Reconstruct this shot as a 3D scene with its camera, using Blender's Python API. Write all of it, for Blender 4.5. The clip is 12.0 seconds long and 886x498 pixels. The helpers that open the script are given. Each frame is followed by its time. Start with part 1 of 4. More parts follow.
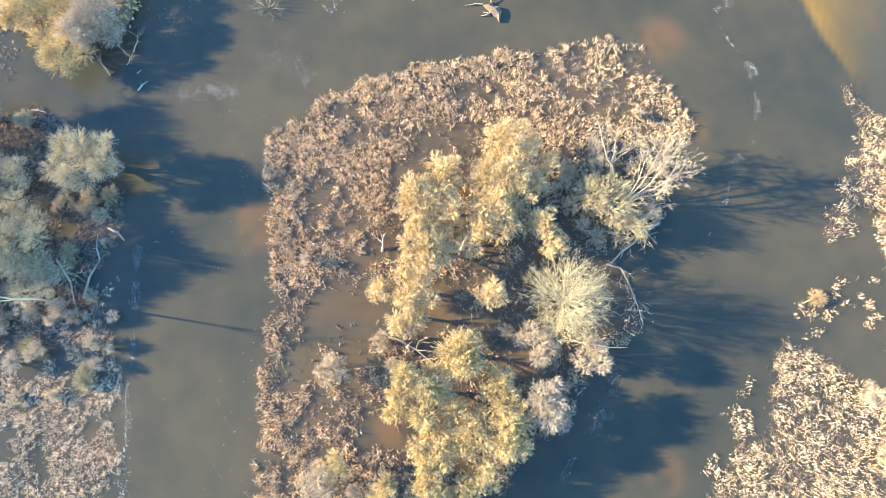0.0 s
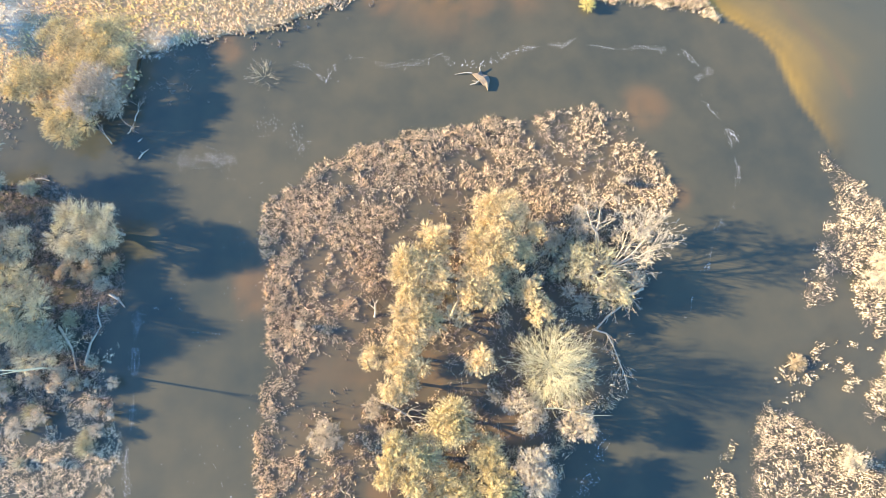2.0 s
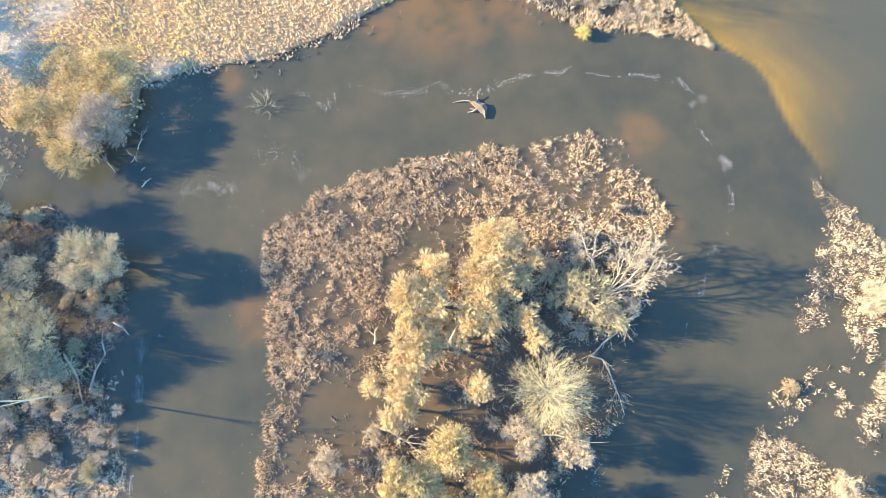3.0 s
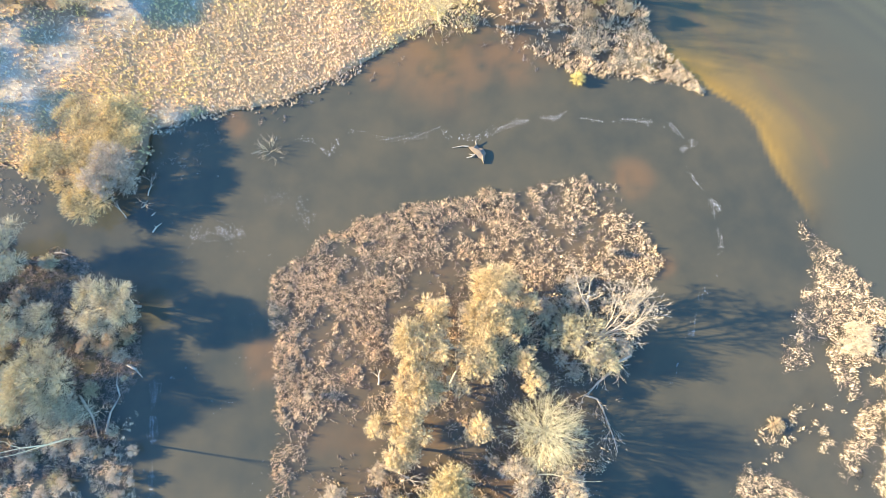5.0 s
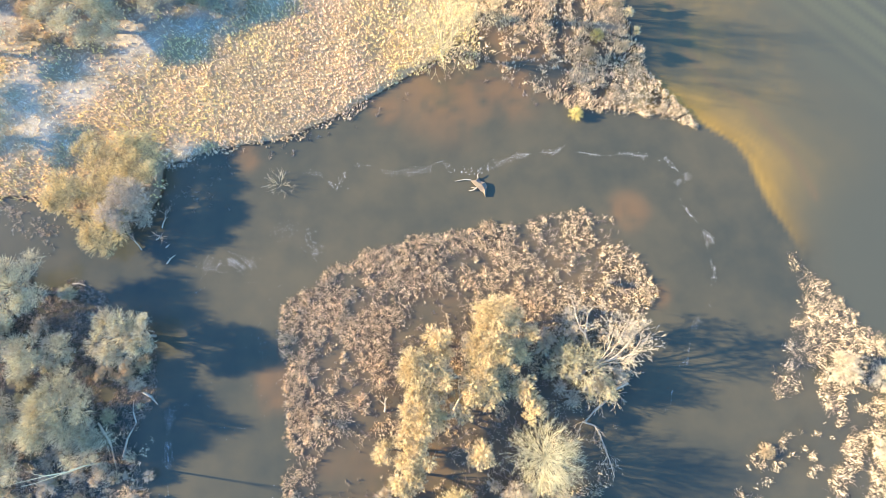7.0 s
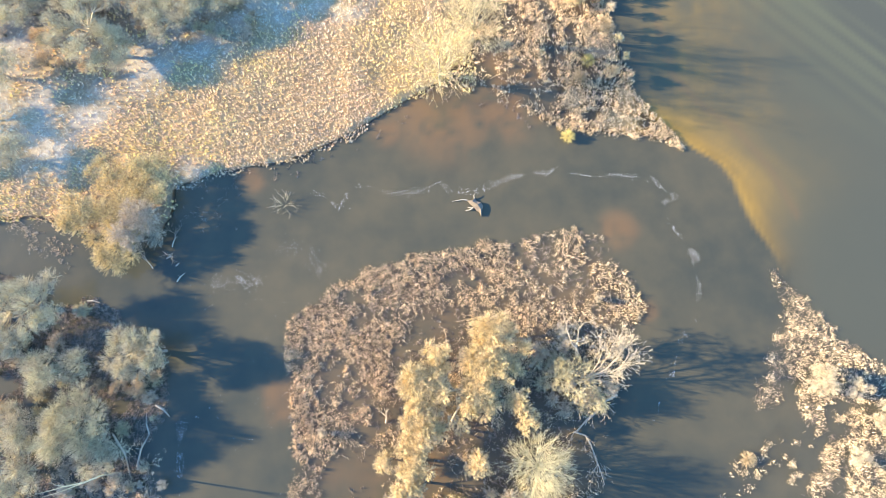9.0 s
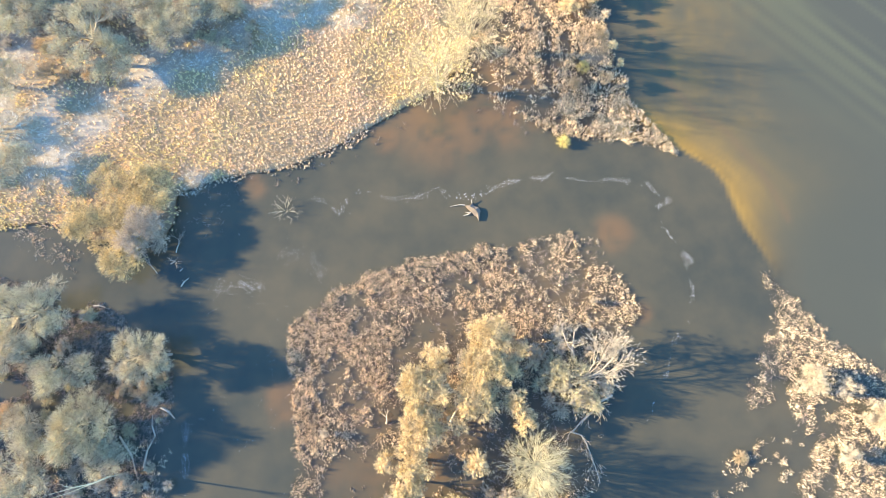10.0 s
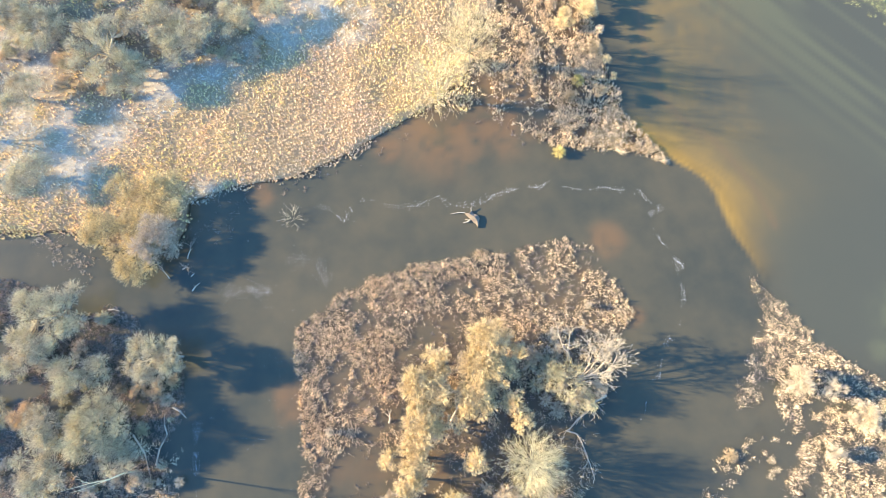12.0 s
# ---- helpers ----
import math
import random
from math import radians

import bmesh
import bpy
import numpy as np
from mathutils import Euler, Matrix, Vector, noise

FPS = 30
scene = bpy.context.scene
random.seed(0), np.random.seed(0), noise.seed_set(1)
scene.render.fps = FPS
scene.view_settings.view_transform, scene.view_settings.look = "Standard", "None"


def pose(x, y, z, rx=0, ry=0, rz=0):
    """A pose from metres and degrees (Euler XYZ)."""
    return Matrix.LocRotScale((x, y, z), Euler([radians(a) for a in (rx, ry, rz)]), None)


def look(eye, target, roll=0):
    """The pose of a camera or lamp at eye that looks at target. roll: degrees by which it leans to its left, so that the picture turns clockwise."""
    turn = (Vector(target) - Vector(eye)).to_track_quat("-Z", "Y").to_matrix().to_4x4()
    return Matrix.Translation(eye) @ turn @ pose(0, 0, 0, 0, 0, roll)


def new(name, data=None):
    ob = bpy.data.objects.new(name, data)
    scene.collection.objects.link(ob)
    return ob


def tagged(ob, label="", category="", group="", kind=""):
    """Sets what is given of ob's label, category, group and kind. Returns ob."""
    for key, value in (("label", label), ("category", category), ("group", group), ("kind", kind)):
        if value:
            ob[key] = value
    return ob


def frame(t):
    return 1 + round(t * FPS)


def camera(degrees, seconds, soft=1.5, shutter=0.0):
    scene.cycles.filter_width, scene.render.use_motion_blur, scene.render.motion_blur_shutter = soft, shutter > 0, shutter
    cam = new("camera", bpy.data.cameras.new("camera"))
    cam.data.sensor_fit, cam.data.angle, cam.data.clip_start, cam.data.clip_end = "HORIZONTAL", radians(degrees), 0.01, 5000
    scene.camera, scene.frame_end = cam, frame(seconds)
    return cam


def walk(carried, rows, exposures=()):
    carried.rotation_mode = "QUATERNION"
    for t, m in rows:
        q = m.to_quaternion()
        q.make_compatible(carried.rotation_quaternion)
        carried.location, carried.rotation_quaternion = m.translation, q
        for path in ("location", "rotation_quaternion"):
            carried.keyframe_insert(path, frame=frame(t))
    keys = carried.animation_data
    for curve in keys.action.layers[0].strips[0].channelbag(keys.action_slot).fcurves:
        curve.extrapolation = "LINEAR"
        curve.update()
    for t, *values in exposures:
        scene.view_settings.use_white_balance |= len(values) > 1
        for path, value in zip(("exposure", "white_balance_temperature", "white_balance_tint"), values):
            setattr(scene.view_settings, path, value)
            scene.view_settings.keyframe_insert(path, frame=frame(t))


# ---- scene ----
cam = camera(79.7, 12.0, soft=0.5)
PATH = [
    (0, (-0.225, 0.373, 50.429), (-0.248, 0.739, 48.462), -4.1),
    (0.5, (0.162, 1.612, 50.954), (0.137, 1.995, 48.992), -4.2),
    (1, (0.475, 2.9, 51.643), (0.45, 3.292, 49.682), -4.3),
    (1.5, (0.678, 4.257, 52.359), (0.653, 4.653, 50.398), -4.2),
    (2, (0.837, 5.593, 53.083), (0.813, 5.992, 51.123), -4.2),
    (2.5, (0.961, 6.846, 53.814), (0.937, 7.247, 51.854), -4.3),
    (3, (1.043, 8.039, 54.489), (1.019, 8.442, 52.531), -4.4),
    (5, (0.944, 12.788, 57.704), (0.926, 13.17, 55.741), -4.0),
    (5.5, (0.939, 13.682, 58.407), (0.919, 14.063, 56.444), -4.2),
    (6, (0.91, 14.461, 59.133), (0.889, 14.842, 57.169), -4.4),
    (6.5, (0.837, 15.155, 59.862), (0.816, 15.538, 57.899), -4.4),
    (7, (0.765, 15.745, 60.618), (0.744, 16.13, 58.656), -4.5),
    (7.5, (0.743, 16.226, 61.325), (0.72, 16.613, 59.363), -4.8),
    (9.5, (1.139, 17.867, 64.692), (1.122, 18.24, 62.728), -4.3),
    (10, (1.227, 18.021, 65.366), (1.209, 18.392, 63.401), -4.6),
    (10.5, (1.253, 17.988, 66.107), (1.234, 18.362, 64.143), -4.7),
    (11, (1.255, 17.897, 66.839), (1.235, 18.276, 64.875), -4.8),
    (11.5, (1.284, 17.73, 67.509), (1.262, 18.115, 65.546), -5.0),
    (12, (1.373, 17.474, 68.063), (1.35, 17.868, 66.102), -5.2),
]
walk(cam, [(t, look(eye, target, roll)) for t, eye, target, roll in PATH])

# ---- light ----
SUN_UP, SUN_EAST = 14.5, -8.0  # elevation, and the heading of the shadows from +x
away = Vector((math.cos(radians(SUN_EAST)), math.sin(radians(SUN_EAST)), -math.tan(radians(SUN_UP)))).normalized()
world = bpy.data.worlds.new("world")
scene.world = world
world.use_nodes = True
wt = world.node_tree
sky = wt.nodes.new("ShaderNodeTexSky")
sky.sky_type, sky.sun_disc = "NISHITA", False
sky.sun_elevation, sky.sun_rotation = radians(SUN_UP), math.atan2(-away.x, -away.y)
sky.air_density, sky.dust_density, sky.ozone_density = 1.0, 0.0, 6.5
wt.links.new(sky.outputs[0], wt.nodes["Background"].inputs[0])
wt.nodes["Background"].inputs[1].default_value = 0.15
sun = bpy.data.lights.new("sun", "SUN")
sun.energy, sun.angle, sun.color = 3.9, radians(0.9), (1.0, 0.85, 0.55)
new("sun", sun).matrix_world = look((-100, 20, 60), Vector((-100, 20, 60)) + away)
scene.view_settings.exposure = 2.55

# ---- materials ----
def material(name, base, rough=0.9, spread=0.25, dark=0.6, grain=4.0, blotch=0.4, tone=None, bump=0.0):
    """A diffuse surface whose colour varies from piece to piece, in grain and in wide blotches. tone: a second colour that the blotches take."""
    mat = bpy.data.materials.new(name)
    mat.use_nodes = True
    nt = mat.node_tree
    bsdf = nt.nodes["Principled BSDF"]
    bsdf.inputs["Roughness"].default_value = rough
    bsdf.inputs["Specular IOR Level"].default_value = 0.25
    geo, pos = nt.nodes.new("ShaderNodeNewGeometry"), nt.nodes.new("ShaderNodeTexCoord")
    fine, wide = nt.nodes.new("ShaderNodeTexNoise"), nt.nodes.new("ShaderNodeTexNoise")
    fine.inputs["Scale"].default_value, wide.inputs["Scale"].default_value = grain, blotch
    fine.inputs["Detail"].default_value = 4
    for n in (fine, wide):
        nt.links.new(geo.outputs["Position"], n.inputs["Vector"])
    mix = nt.nodes.new("ShaderNodeMix")
    mix.data_type = "RGBA"
    mix.inputs[6].default_value = (*base, 1)
    mix.inputs[7].default_value = (*(tone or [c * dark for c in base]), 1)
    ramp = nt.nodes.new("ShaderNodeMapRange")
    ramp.inputs[1].default_value, ramp.inputs[2].default_value = 0.38, 0.62
    nt.links.new(wide.outputs[0], ramp.inputs[0])
    nt.links.new(ramp.outputs[0], mix.inputs[0])
    add = nt.nodes.new("ShaderNodeMath")
    add.operation = "ADD"
    nt.links.new(geo.outputs["Random Per Island"], add.inputs[0])
    clump = nt.nodes.new("ShaderNodeMapRange")
    clump.inputs[1].default_value, clump.inputs[2].default_value = 0.36, 0.64
    nt.links.new(fine.outputs[0], clump.inputs[0])
    nt.links.new(clump.outputs[0], add.inputs[1])
    val = nt.nodes.new("ShaderNodeMapRange")
    val.inputs[1].default_value, val.inputs[2].default_value = 0.0, 1.35
    val.inputs[3].default_value, val.inputs[4].default_value = 1 - spread, 1 + spread
    nt.links.new(add.outputs[0], val.inputs[0])
    hsv = nt.nodes.new("ShaderNodeHueSaturation")
    nt.links.new(mix.outputs[2], hsv.inputs["Color"])
    nt.links.new(val.outputs[0], hsv.inputs["Value"])
    nt.links.new(hsv.outputs[0], bsdf.inputs["Base Color"])
    if bump:
        b = nt.nodes.new("ShaderNodeBump")
        b.inputs["Strength"].default_value = bump
        b.inputs["Distance"].default_value = 0.05
        nt.links.new(fine.outputs[0], b.inputs["Height"])
        nt.links.new(b.outputs[0], bsdf.inputs["Normal"])
    return mat


STRAW_TWIG = material("straw_twigs", (0.58, 0.44, 0.23), spread=0.6, tone=(0.50, 0.37, 0.175))
GREEN_TWIG = material("olive_twigs", (0.53, 0.41, 0.195), spread=0.6, tone=(0.46, 0.35, 0.16))
PINK_TWIG = material("pinkish_twigs", (0.50, 0.395, 0.26), spread=0.4, tone=(0.45, 0.35, 0.225))
GREY_TWIG = material("grey_twigs", (0.48, 0.39, 0.27), spread=0.35, tone=(0.43, 0.345, 0.235))
OLIVE_TWIG = material("mossy_twigs", (0.44, 0.385, 0.23), spread=0.5, tone=(0.43, 0.35, 0.215))
PALE_TWIG = material("bleached_twigs", (0.46, 0.36, 0.24), spread=0.4, tone=(0.38, 0.30, 0.20))
TAWNY_TWIG = material("tawny_stalks", (0.56, 0.40, 0.22), spread=0.3)
DUN_TWIG = material("dun_twigs", (0.46, 0.38, 0.22), spread=0.3, tone=(0.40, 0.34, 0.19))
YELLOW_TWIG = material("yellow_twigs", (0.66, 0.52, 0.18), spread=0.3)
BARK = material("willow_bark", (0.26, 0.21, 0.15), grain=8, bump=0.5)
SHOOT_BARK = material("willow_shoots", (0.52, 0.41, 0.24), grain=8, bump=0.3)
PALE_BARK = material("pale_bark", (0.60, 0.50, 0.30), grain=8, spread=0.2, dark=0.8, bump=0.4)
DEAD_WOOD = material("bleached_wood", (0.46, 0.365, 0.25), grain=9, spread=0.35, dark=0.75, bump=0.4)
DRIFT = material("root_wood", (0.15, 0.11, 0.072), grain=14, spread=0.5, blotch=2.0, tone=(0.14, 0.10, 0.07), bump=0.8)
REED = material("dry_reed", (0.74, 0.555, 0.335), spread=0.7, tone=(0.58, 0.435, 0.27))
PALE_REED = material("pale_reed", (0.66, 0.50, 0.31), spread=0.45, tone=(0.58, 0.43, 0.26))
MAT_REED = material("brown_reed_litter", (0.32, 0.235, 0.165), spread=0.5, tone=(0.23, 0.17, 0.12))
SEDGE = material("dry_sedge", (0.76, 0.55, 0.345), spread=0.55, blotch=0.07, tone=(0.74, 0.555, 0.31))
SEDGE_YELLOW = material("yellow_sedge", (0.76, 0.61, 0.25), spread=0.55, blotch=0.1, tone=(0.68, 0.52, 0.27))
FROST = material("frosted_grass", (0.78, 0.72, 0.57), spread=0.35, blotch=1.2, tone=(0.66, 0.55, 0.36))
FOAM = material("foam", (0.88, 0.82, 0.72), rough=0.6, spread=0.1)
FIELD_GRASS = material("flooded_grass", (0.44, 0.42, 0.17), spread=0.4, blotch=0.2)


def ground_material():
    """Soil and silt: dark humus on land, ochre silt below water, hoar frost by the stored amount."""
    mat = material("soil_and_silt", (0.20, 0.14, 0.085), grain=4.0, blotch=0.25, spread=0.7, tone=(0.13, 0.10, 0.065), bump=0.8)
    nt = mat.node_tree
    hsv = next(n for n in nt.nodes if n.type == "HUE_SAT")
    bsdf = nt.nodes["Principled BSDF"]
    last = hsv.outputs[0]
    for key, colour in (("silt", (0.20, 0.12, 0.06)), ("gold", (0.40, 0.25, 0.07)), ("thatch", (0.36, 0.25, 0.125)), ("frost", (0.50, 0.44, 0.36))):
        at = nt.nodes.new("ShaderNodeAttribute")
        at.attribute_name = key
        m = nt.nodes.new("ShaderNodeMix")
        m.data_type = "RGBA"
        m.inputs[7].default_value = (*colour, 1)
        nt.links.new(at.outputs["Fac"], m.inputs[0])
        nt.links.new(last, m.inputs[6])
        last = m.outputs[2]
    nt.links.new(last, bsdf.inputs["Base Color"])
    return mat


def water_material():
    """Silty flood water: it hides its bed as it deepens (stored as 'turbid'), with a smooth skin that mirrors the sky."""
    mat = bpy.data.materials.new("silty_water")
    mat.use_nodes = True
    nt = mat.node_tree
    nt.nodes.remove(nt.nodes["Principled BSDF"])
    out = nt.nodes["Material Output"]
    geo = nt.nodes.new("ShaderNodeNewGeometry")
    wide, streak, ripple = (nt.nodes.new("ShaderNodeTexNoise") for _ in range(3))
    wide.inputs["Scale"].default_value, wide.inputs["Detail"].default_value = 0.06, 3
    streak.inputs["Scale"].default_value, streak.inputs["Detail"].default_value = 0.35, 5
    ripple.inputs["Scale"].default_value, ripple.inputs["Detail"].default_value = 1.2, 3
    for n in (wide, streak, ripple):
        nt.links.new(geo.outputs["Position"], n.inputs["Vector"])
    grade = nt.nodes.new("ShaderNodeMath")
    grade.operation = "MULTIPLY_ADD"
    nt.links.new(streak.outputs[0], grade.inputs[0])
    grade.inputs[1].default_value = 0.5
    nt.links.new(wide.outputs[0], grade.inputs[2])
    step = nt.nodes.new("ShaderNodeMapRange")
    step.inputs[1].default_value, step.inputs[2].default_value = 0.55, 0.95
    nt.links.new(grade.outputs[0], step.inputs[0])
    last = None
    for key, colour in (("", (0.061, 0.059, 0.041)), ("field", (0.083, 0.078, 0.051)), ("weed", (0.125, 0.118, 0.062)), ("red", (0.22, 0.115, 0.05)), ("gold", (0.38, 0.21, 0.043))):
        if last is None:
            m = nt.nodes.new("ShaderNodeMix")
            m.data_type = "RGBA"
            m.inputs[6].default_value, m.inputs[7].default_value = (0.104, 0.084, 0.049, 1), (*colour, 1)
            nt.links.new(step.outputs[0], m.inputs[0])
        else:
            m = nt.nodes.new("ShaderNodeMix")
            m.data_type = "RGBA"
            m.inputs[7].default_value = (*colour, 1)
            at = nt.nodes.new("ShaderNodeAttribute")
            at.attribute_name = key
            nt.links.new(at.outputs["Fac"], m.inputs[0])
            nt.links.new(last, m.inputs[6])
        last = m.outputs[2]
    body = nt.nodes.new("ShaderNodeBsdfDiffuse")
    nt.links.new(last, body.inputs["Color"])
    clear = nt.nodes.new("ShaderNodeBsdfTransparent")
    clear.inputs["Color"].default_value = (0.92, 0.86, 0.74, 1)
    at = nt.nodes.new("ShaderNodeAttribute")
    at.attribute_name = "turbid"
    deep = nt.nodes.new("ShaderNodeMixShader")
    nt.links.new(at.outputs["Fac"], deep.inputs[0])
    nt.links.new(clear.outputs[0], deep.inputs[1])
    nt.links.new(body.outputs[0], deep.inputs[2])
    skin = nt.nodes.new("ShaderNodeBsdfGlossy")
    skin.inputs["Roughness"].default_value = 0.12
    bump = nt.nodes.new("ShaderNodeBump")
    bump.inputs["Strength"].default_value, bump.inputs["Distance"].default_value = 0.08, 0.1
    nt.links.new(ripple.outputs[0], bump.inputs["Height"])
    nt.links.new(bump.outputs[0], skin.inputs["Normal"])
    fres = nt.nodes.new("ShaderNodeFresnel")
    fres.inputs["IOR"].default_value = 1.33
    top = nt.nodes.new("ShaderNodeMixShader")
    nt.links.new(fres.outputs[0], top.inputs[0])
    nt.links.new(deep.outputs[0], top.inputs[1])
    nt.links.new(skin.outputs[0], top.inputs[2])
    nt.links.new(top.outputs[0], out.inputs["Surface"])
    return mat


# ---- shapes ----
rng = np.random.default_rng(7)


def value_noise(x, y, size, seed=0):
    """Smooth noise from 0 to 1 with cells of the given size in metres."""
    x, y = np.asarray(x, float) / size + 1000.0, np.asarray(y, float) / size + 1000.0
    ix, iy = np.floor(x).astype(np.int64), np.floor(y).astype(np.int64)
    fx, fy = x - ix, y - iy
    fx, fy = fx * fx * (3 - 2 * fx), fy * fy * (3 - 2 * fy)

    def lattice(a, b):
        n = (a * 374761393 + b * 668265263 + seed * 1442695041) & 0x7FFFFFFF
        n = ((n ^ (n >> 13)) * 1274126177) & 0x7FFFFFFF
        return ((n ^ (n >> 16)) & 0xFFFF) / 65535.0

    low = lattice(ix, iy) * (1 - fx) + lattice(ix + 1, iy) * fx
    high = lattice(ix, iy + 1) * (1 - fx) + lattice(ix + 1, iy + 1) * fx
    return low * (1 - fy) + high * fy


def depth_in(x, y, outline):
    """Metres inside an outline; negative outside."""
    x, y = np.asarray(x, float), np.asarray(y, float)
    inside, near = np.zeros(x.shape, bool), np.full(x.shape, 1e9)
    for (ax, ay), (bx, by) in zip(outline, outline[1:] + outline[:1]):
        cross = ((ay > y) != (by > y)) & (x < (bx - ax) * (y - ay) / (by - ay + 1e-9) + ax)
        inside ^= cross
        t = np.clip(((x - ax) * (bx - ax) + (y - ay) * (by - ay)) / ((bx - ax) ** 2 + (by - ay) ** 2), 0, 1)
        near = np.minimum(near, np.hypot(x - ax - t * (bx - ax), y - ay - t * (by - ay)))
    return np.where(inside, near, -near)


def off_line(x, y, line):
    """Distance from an open line."""
    near = np.full(np.shape(x), 1e9)
    for (ax, ay), (bx, by) in zip(line, line[1:]):
        t = np.clip(((x - ax) * (bx - ax) + (y - ay) * (by - ay)) / ((bx - ax) ** 2 + (by - ay) ** 2), 0, 1)
        near = np.minimum(near, np.hypot(x - ax - t * (bx - ax), y - ay - t * (by - ay)))
    return near


def spots(x, y, some):
    """Soft round spots (x, y, radius), from 0 to 1."""
    out = np.zeros(np.shape(x))
    for sx, sy, r in some:
        out = np.maximum(out, np.exp(-(((x - sx) ** 2 + (y - sy) ** 2) / r**2) ** 2))
    return out


def mesh_of(name, verts, faces, mat):
    """A mesh from arrays: verts (n, 3), faces (m, 3 or 4)."""
    me = bpy.data.meshes.new(name)
    verts, faces = np.asarray(verts, np.float32), np.asarray(faces, np.int32)
    me.vertices.add(len(verts))
    me.vertices.foreach_set("co", verts.ravel())
    me.loops.add(faces.size)
    me.loops.foreach_set("vertex_index", faces.ravel())
    me.polygons.add(len(faces))
    me.polygons.foreach_set("loop_start", np.arange(0, faces.size, faces.shape[1], dtype=np.int32))
    me.update(calc_edges=True)
    me.materials.append(mat)
    return me


def part(name, me, parent, label=""):
    ob = new(name, me)
    ob.parent = parent
    return tagged(ob, label)


def unit(v):
    return v / (np.linalg.norm(v, axis=-1, keepdims=True) + 1e-9)


def slivers(start, way, length, width):
    """Thin pointed blades: one triangle each."""
    side = unit(np.cross(way, rng.normal(size=way.shape))) * (np.asarray(width)[:, None] / 2)
    verts = np.stack([start - side, start + side, start + way * np.asarray(length)[:, None]], 1).reshape(-1, 3)
    return verts, np.arange(len(verts)).reshape(-1, 3)


def tubes(segments, sides=5):
    """Tapered rods: rows of start, end, both radii."""
    seg = np.asarray(segments, float).reshape(-1, 8)
    a, b, ra, rb = seg[:, :3], seg[:, 3:6], seg[:, 6], seg[:, 7]
    way = unit(b - a)
    ref = np.where(np.abs(way[:, 2:]) > 0.9, [[1.0, 0, 0]], [[0, 0, 1.0]])
    u = unit(np.cross(way, ref))
    v = np.cross(way, u)
    ang = np.arange(sides) * 2 * np.pi / sides
    ring = np.cos(ang)[None, :, None] * u[:, None] + np.sin(ang)[None, :, None] * v[:, None]
    low, high = a[:, None] + ring * ra[:, None, None], b[:, None] + ring * rb[:, None, None]
    verts = np.concatenate([low, high], 1).reshape(-1, 3)
    i = np.arange(sides)
    quad = np.stack([i, (i + 1) % sides, sides + (i + 1) % sides, sides + i], 1)
    faces = (quad[None] + np.arange(len(seg))[:, None, None] * 2 * sides).reshape(-1, 4)
    return verts, faces


def branching(start, way, length, radius, levels, spread=0.6, forks=3, lift=0.1):
    """Rods of a limb that bends and forks; returns the rods and the tips with their ways."""
    rods, tips = [], []
    p, w, r = np.array(start, float), unit(np.array(way, float)), radius
    steps = 3
    for k in range(steps):
        w = unit(w + rng.normal(size=3) * 0.16 + [0, 0, lift * 0.3])
        q = p + w * length / steps
        rods.append([*p, *q, r, r * 0.78])
        r *= 0.78
        p = q
        if levels > 0 and k > 0:
            for _ in range(forks - 1 if k == 1 else forks):
                w2 = unit(w + rng.normal(size=3) * spread + [0, 0, lift])
                more, ends = branching(p, w2, length * rng.uniform(0.5, 0.75), r * 0.7, levels - 1, spread, forks, lift)
                rods += more
                tips += ends
    tips.append((p, w))
    return rods, tips


def brushes(base, way, count, length, width, spread=0.65):
    """At each of many points a leading shoot, and side twigs that leave it at all heights like the barbs of a feather."""
    n = len(base) * count
    lead = unit(way + rng.normal(size=way.shape) * 0.15)
    axis, up = np.repeat(lead, count, 0), rng.uniform(-0.25, 0.75, n)
    long = length * rng.uniform(0.8, 1.2, len(base))
    start = np.repeat(base, count, 0) + axis * (up * np.repeat(long, count))[:, None] + rng.normal(size=(n, 3)) * 0.03
    go = unit(axis + rng.normal(size=(n, 3)) * spread)
    v, f = slivers(start, go, np.repeat(long, count) * (0.75 - 0.4 * up) * rng.uniform(0.6, 1.2, n), width * rng.uniform(0.6, 1.3, n))
    v2, f2 = slivers(base - lead * 0.2, lead, long * 1.0 + 0.2, np.full(len(base), width * 1.2))
    return np.concatenate([v, v2]), np.concatenate([f, f2 + len(v)])


# ---- outlines of the land, metres ----
ISLAND = [(-18.9, 19.8), (-17.0, 22.5), (-13.6, 24.9), (-8.5, 27.6), (-3.2, 28.8), (3.2, 30.1), (7.9, 30.4), (12.0, 31.5), (16.7, 31.8),
          (19.8, 30.6), (22.0, 27.3), (24.5, 22.7), (22.6, 18.3), (20.1, 12.4), (16.1, 9.1), (17.4, 2.1), (13.6, -1.0), (10.7, -6.0),
          (6.5, -8.9), (3.8, -12.8), (3.7, -26), (-18.0, -26), (-18.1, -12.6), (-17.8, -3.8), (-18.1, 1.3), (-17.3, 5.6), (-17.8, 10.5), (-17.8, 16.2)]
NORTH = [(-110, 33), (-58, 35), (-50, 35.0), (-43.5, 32.5), (-38, 31.5), (-34.5, 32.5), (-33, 35), (-32.9, 38.4), (-27.7, 40.2), (-19.3, 41.3), (-13.2, 43.7),
         (-6.2, 47.7), (-0.3, 51.2), (6.3, 50.9), (10.1, 48.1), (16.4, 44.6), (25.1, 43.8), (31.7, 41.9), (25.7, 49.8), (23.8, 58.8), (22.1, 67), (19, 90), (10, 150), (-110, 150)]
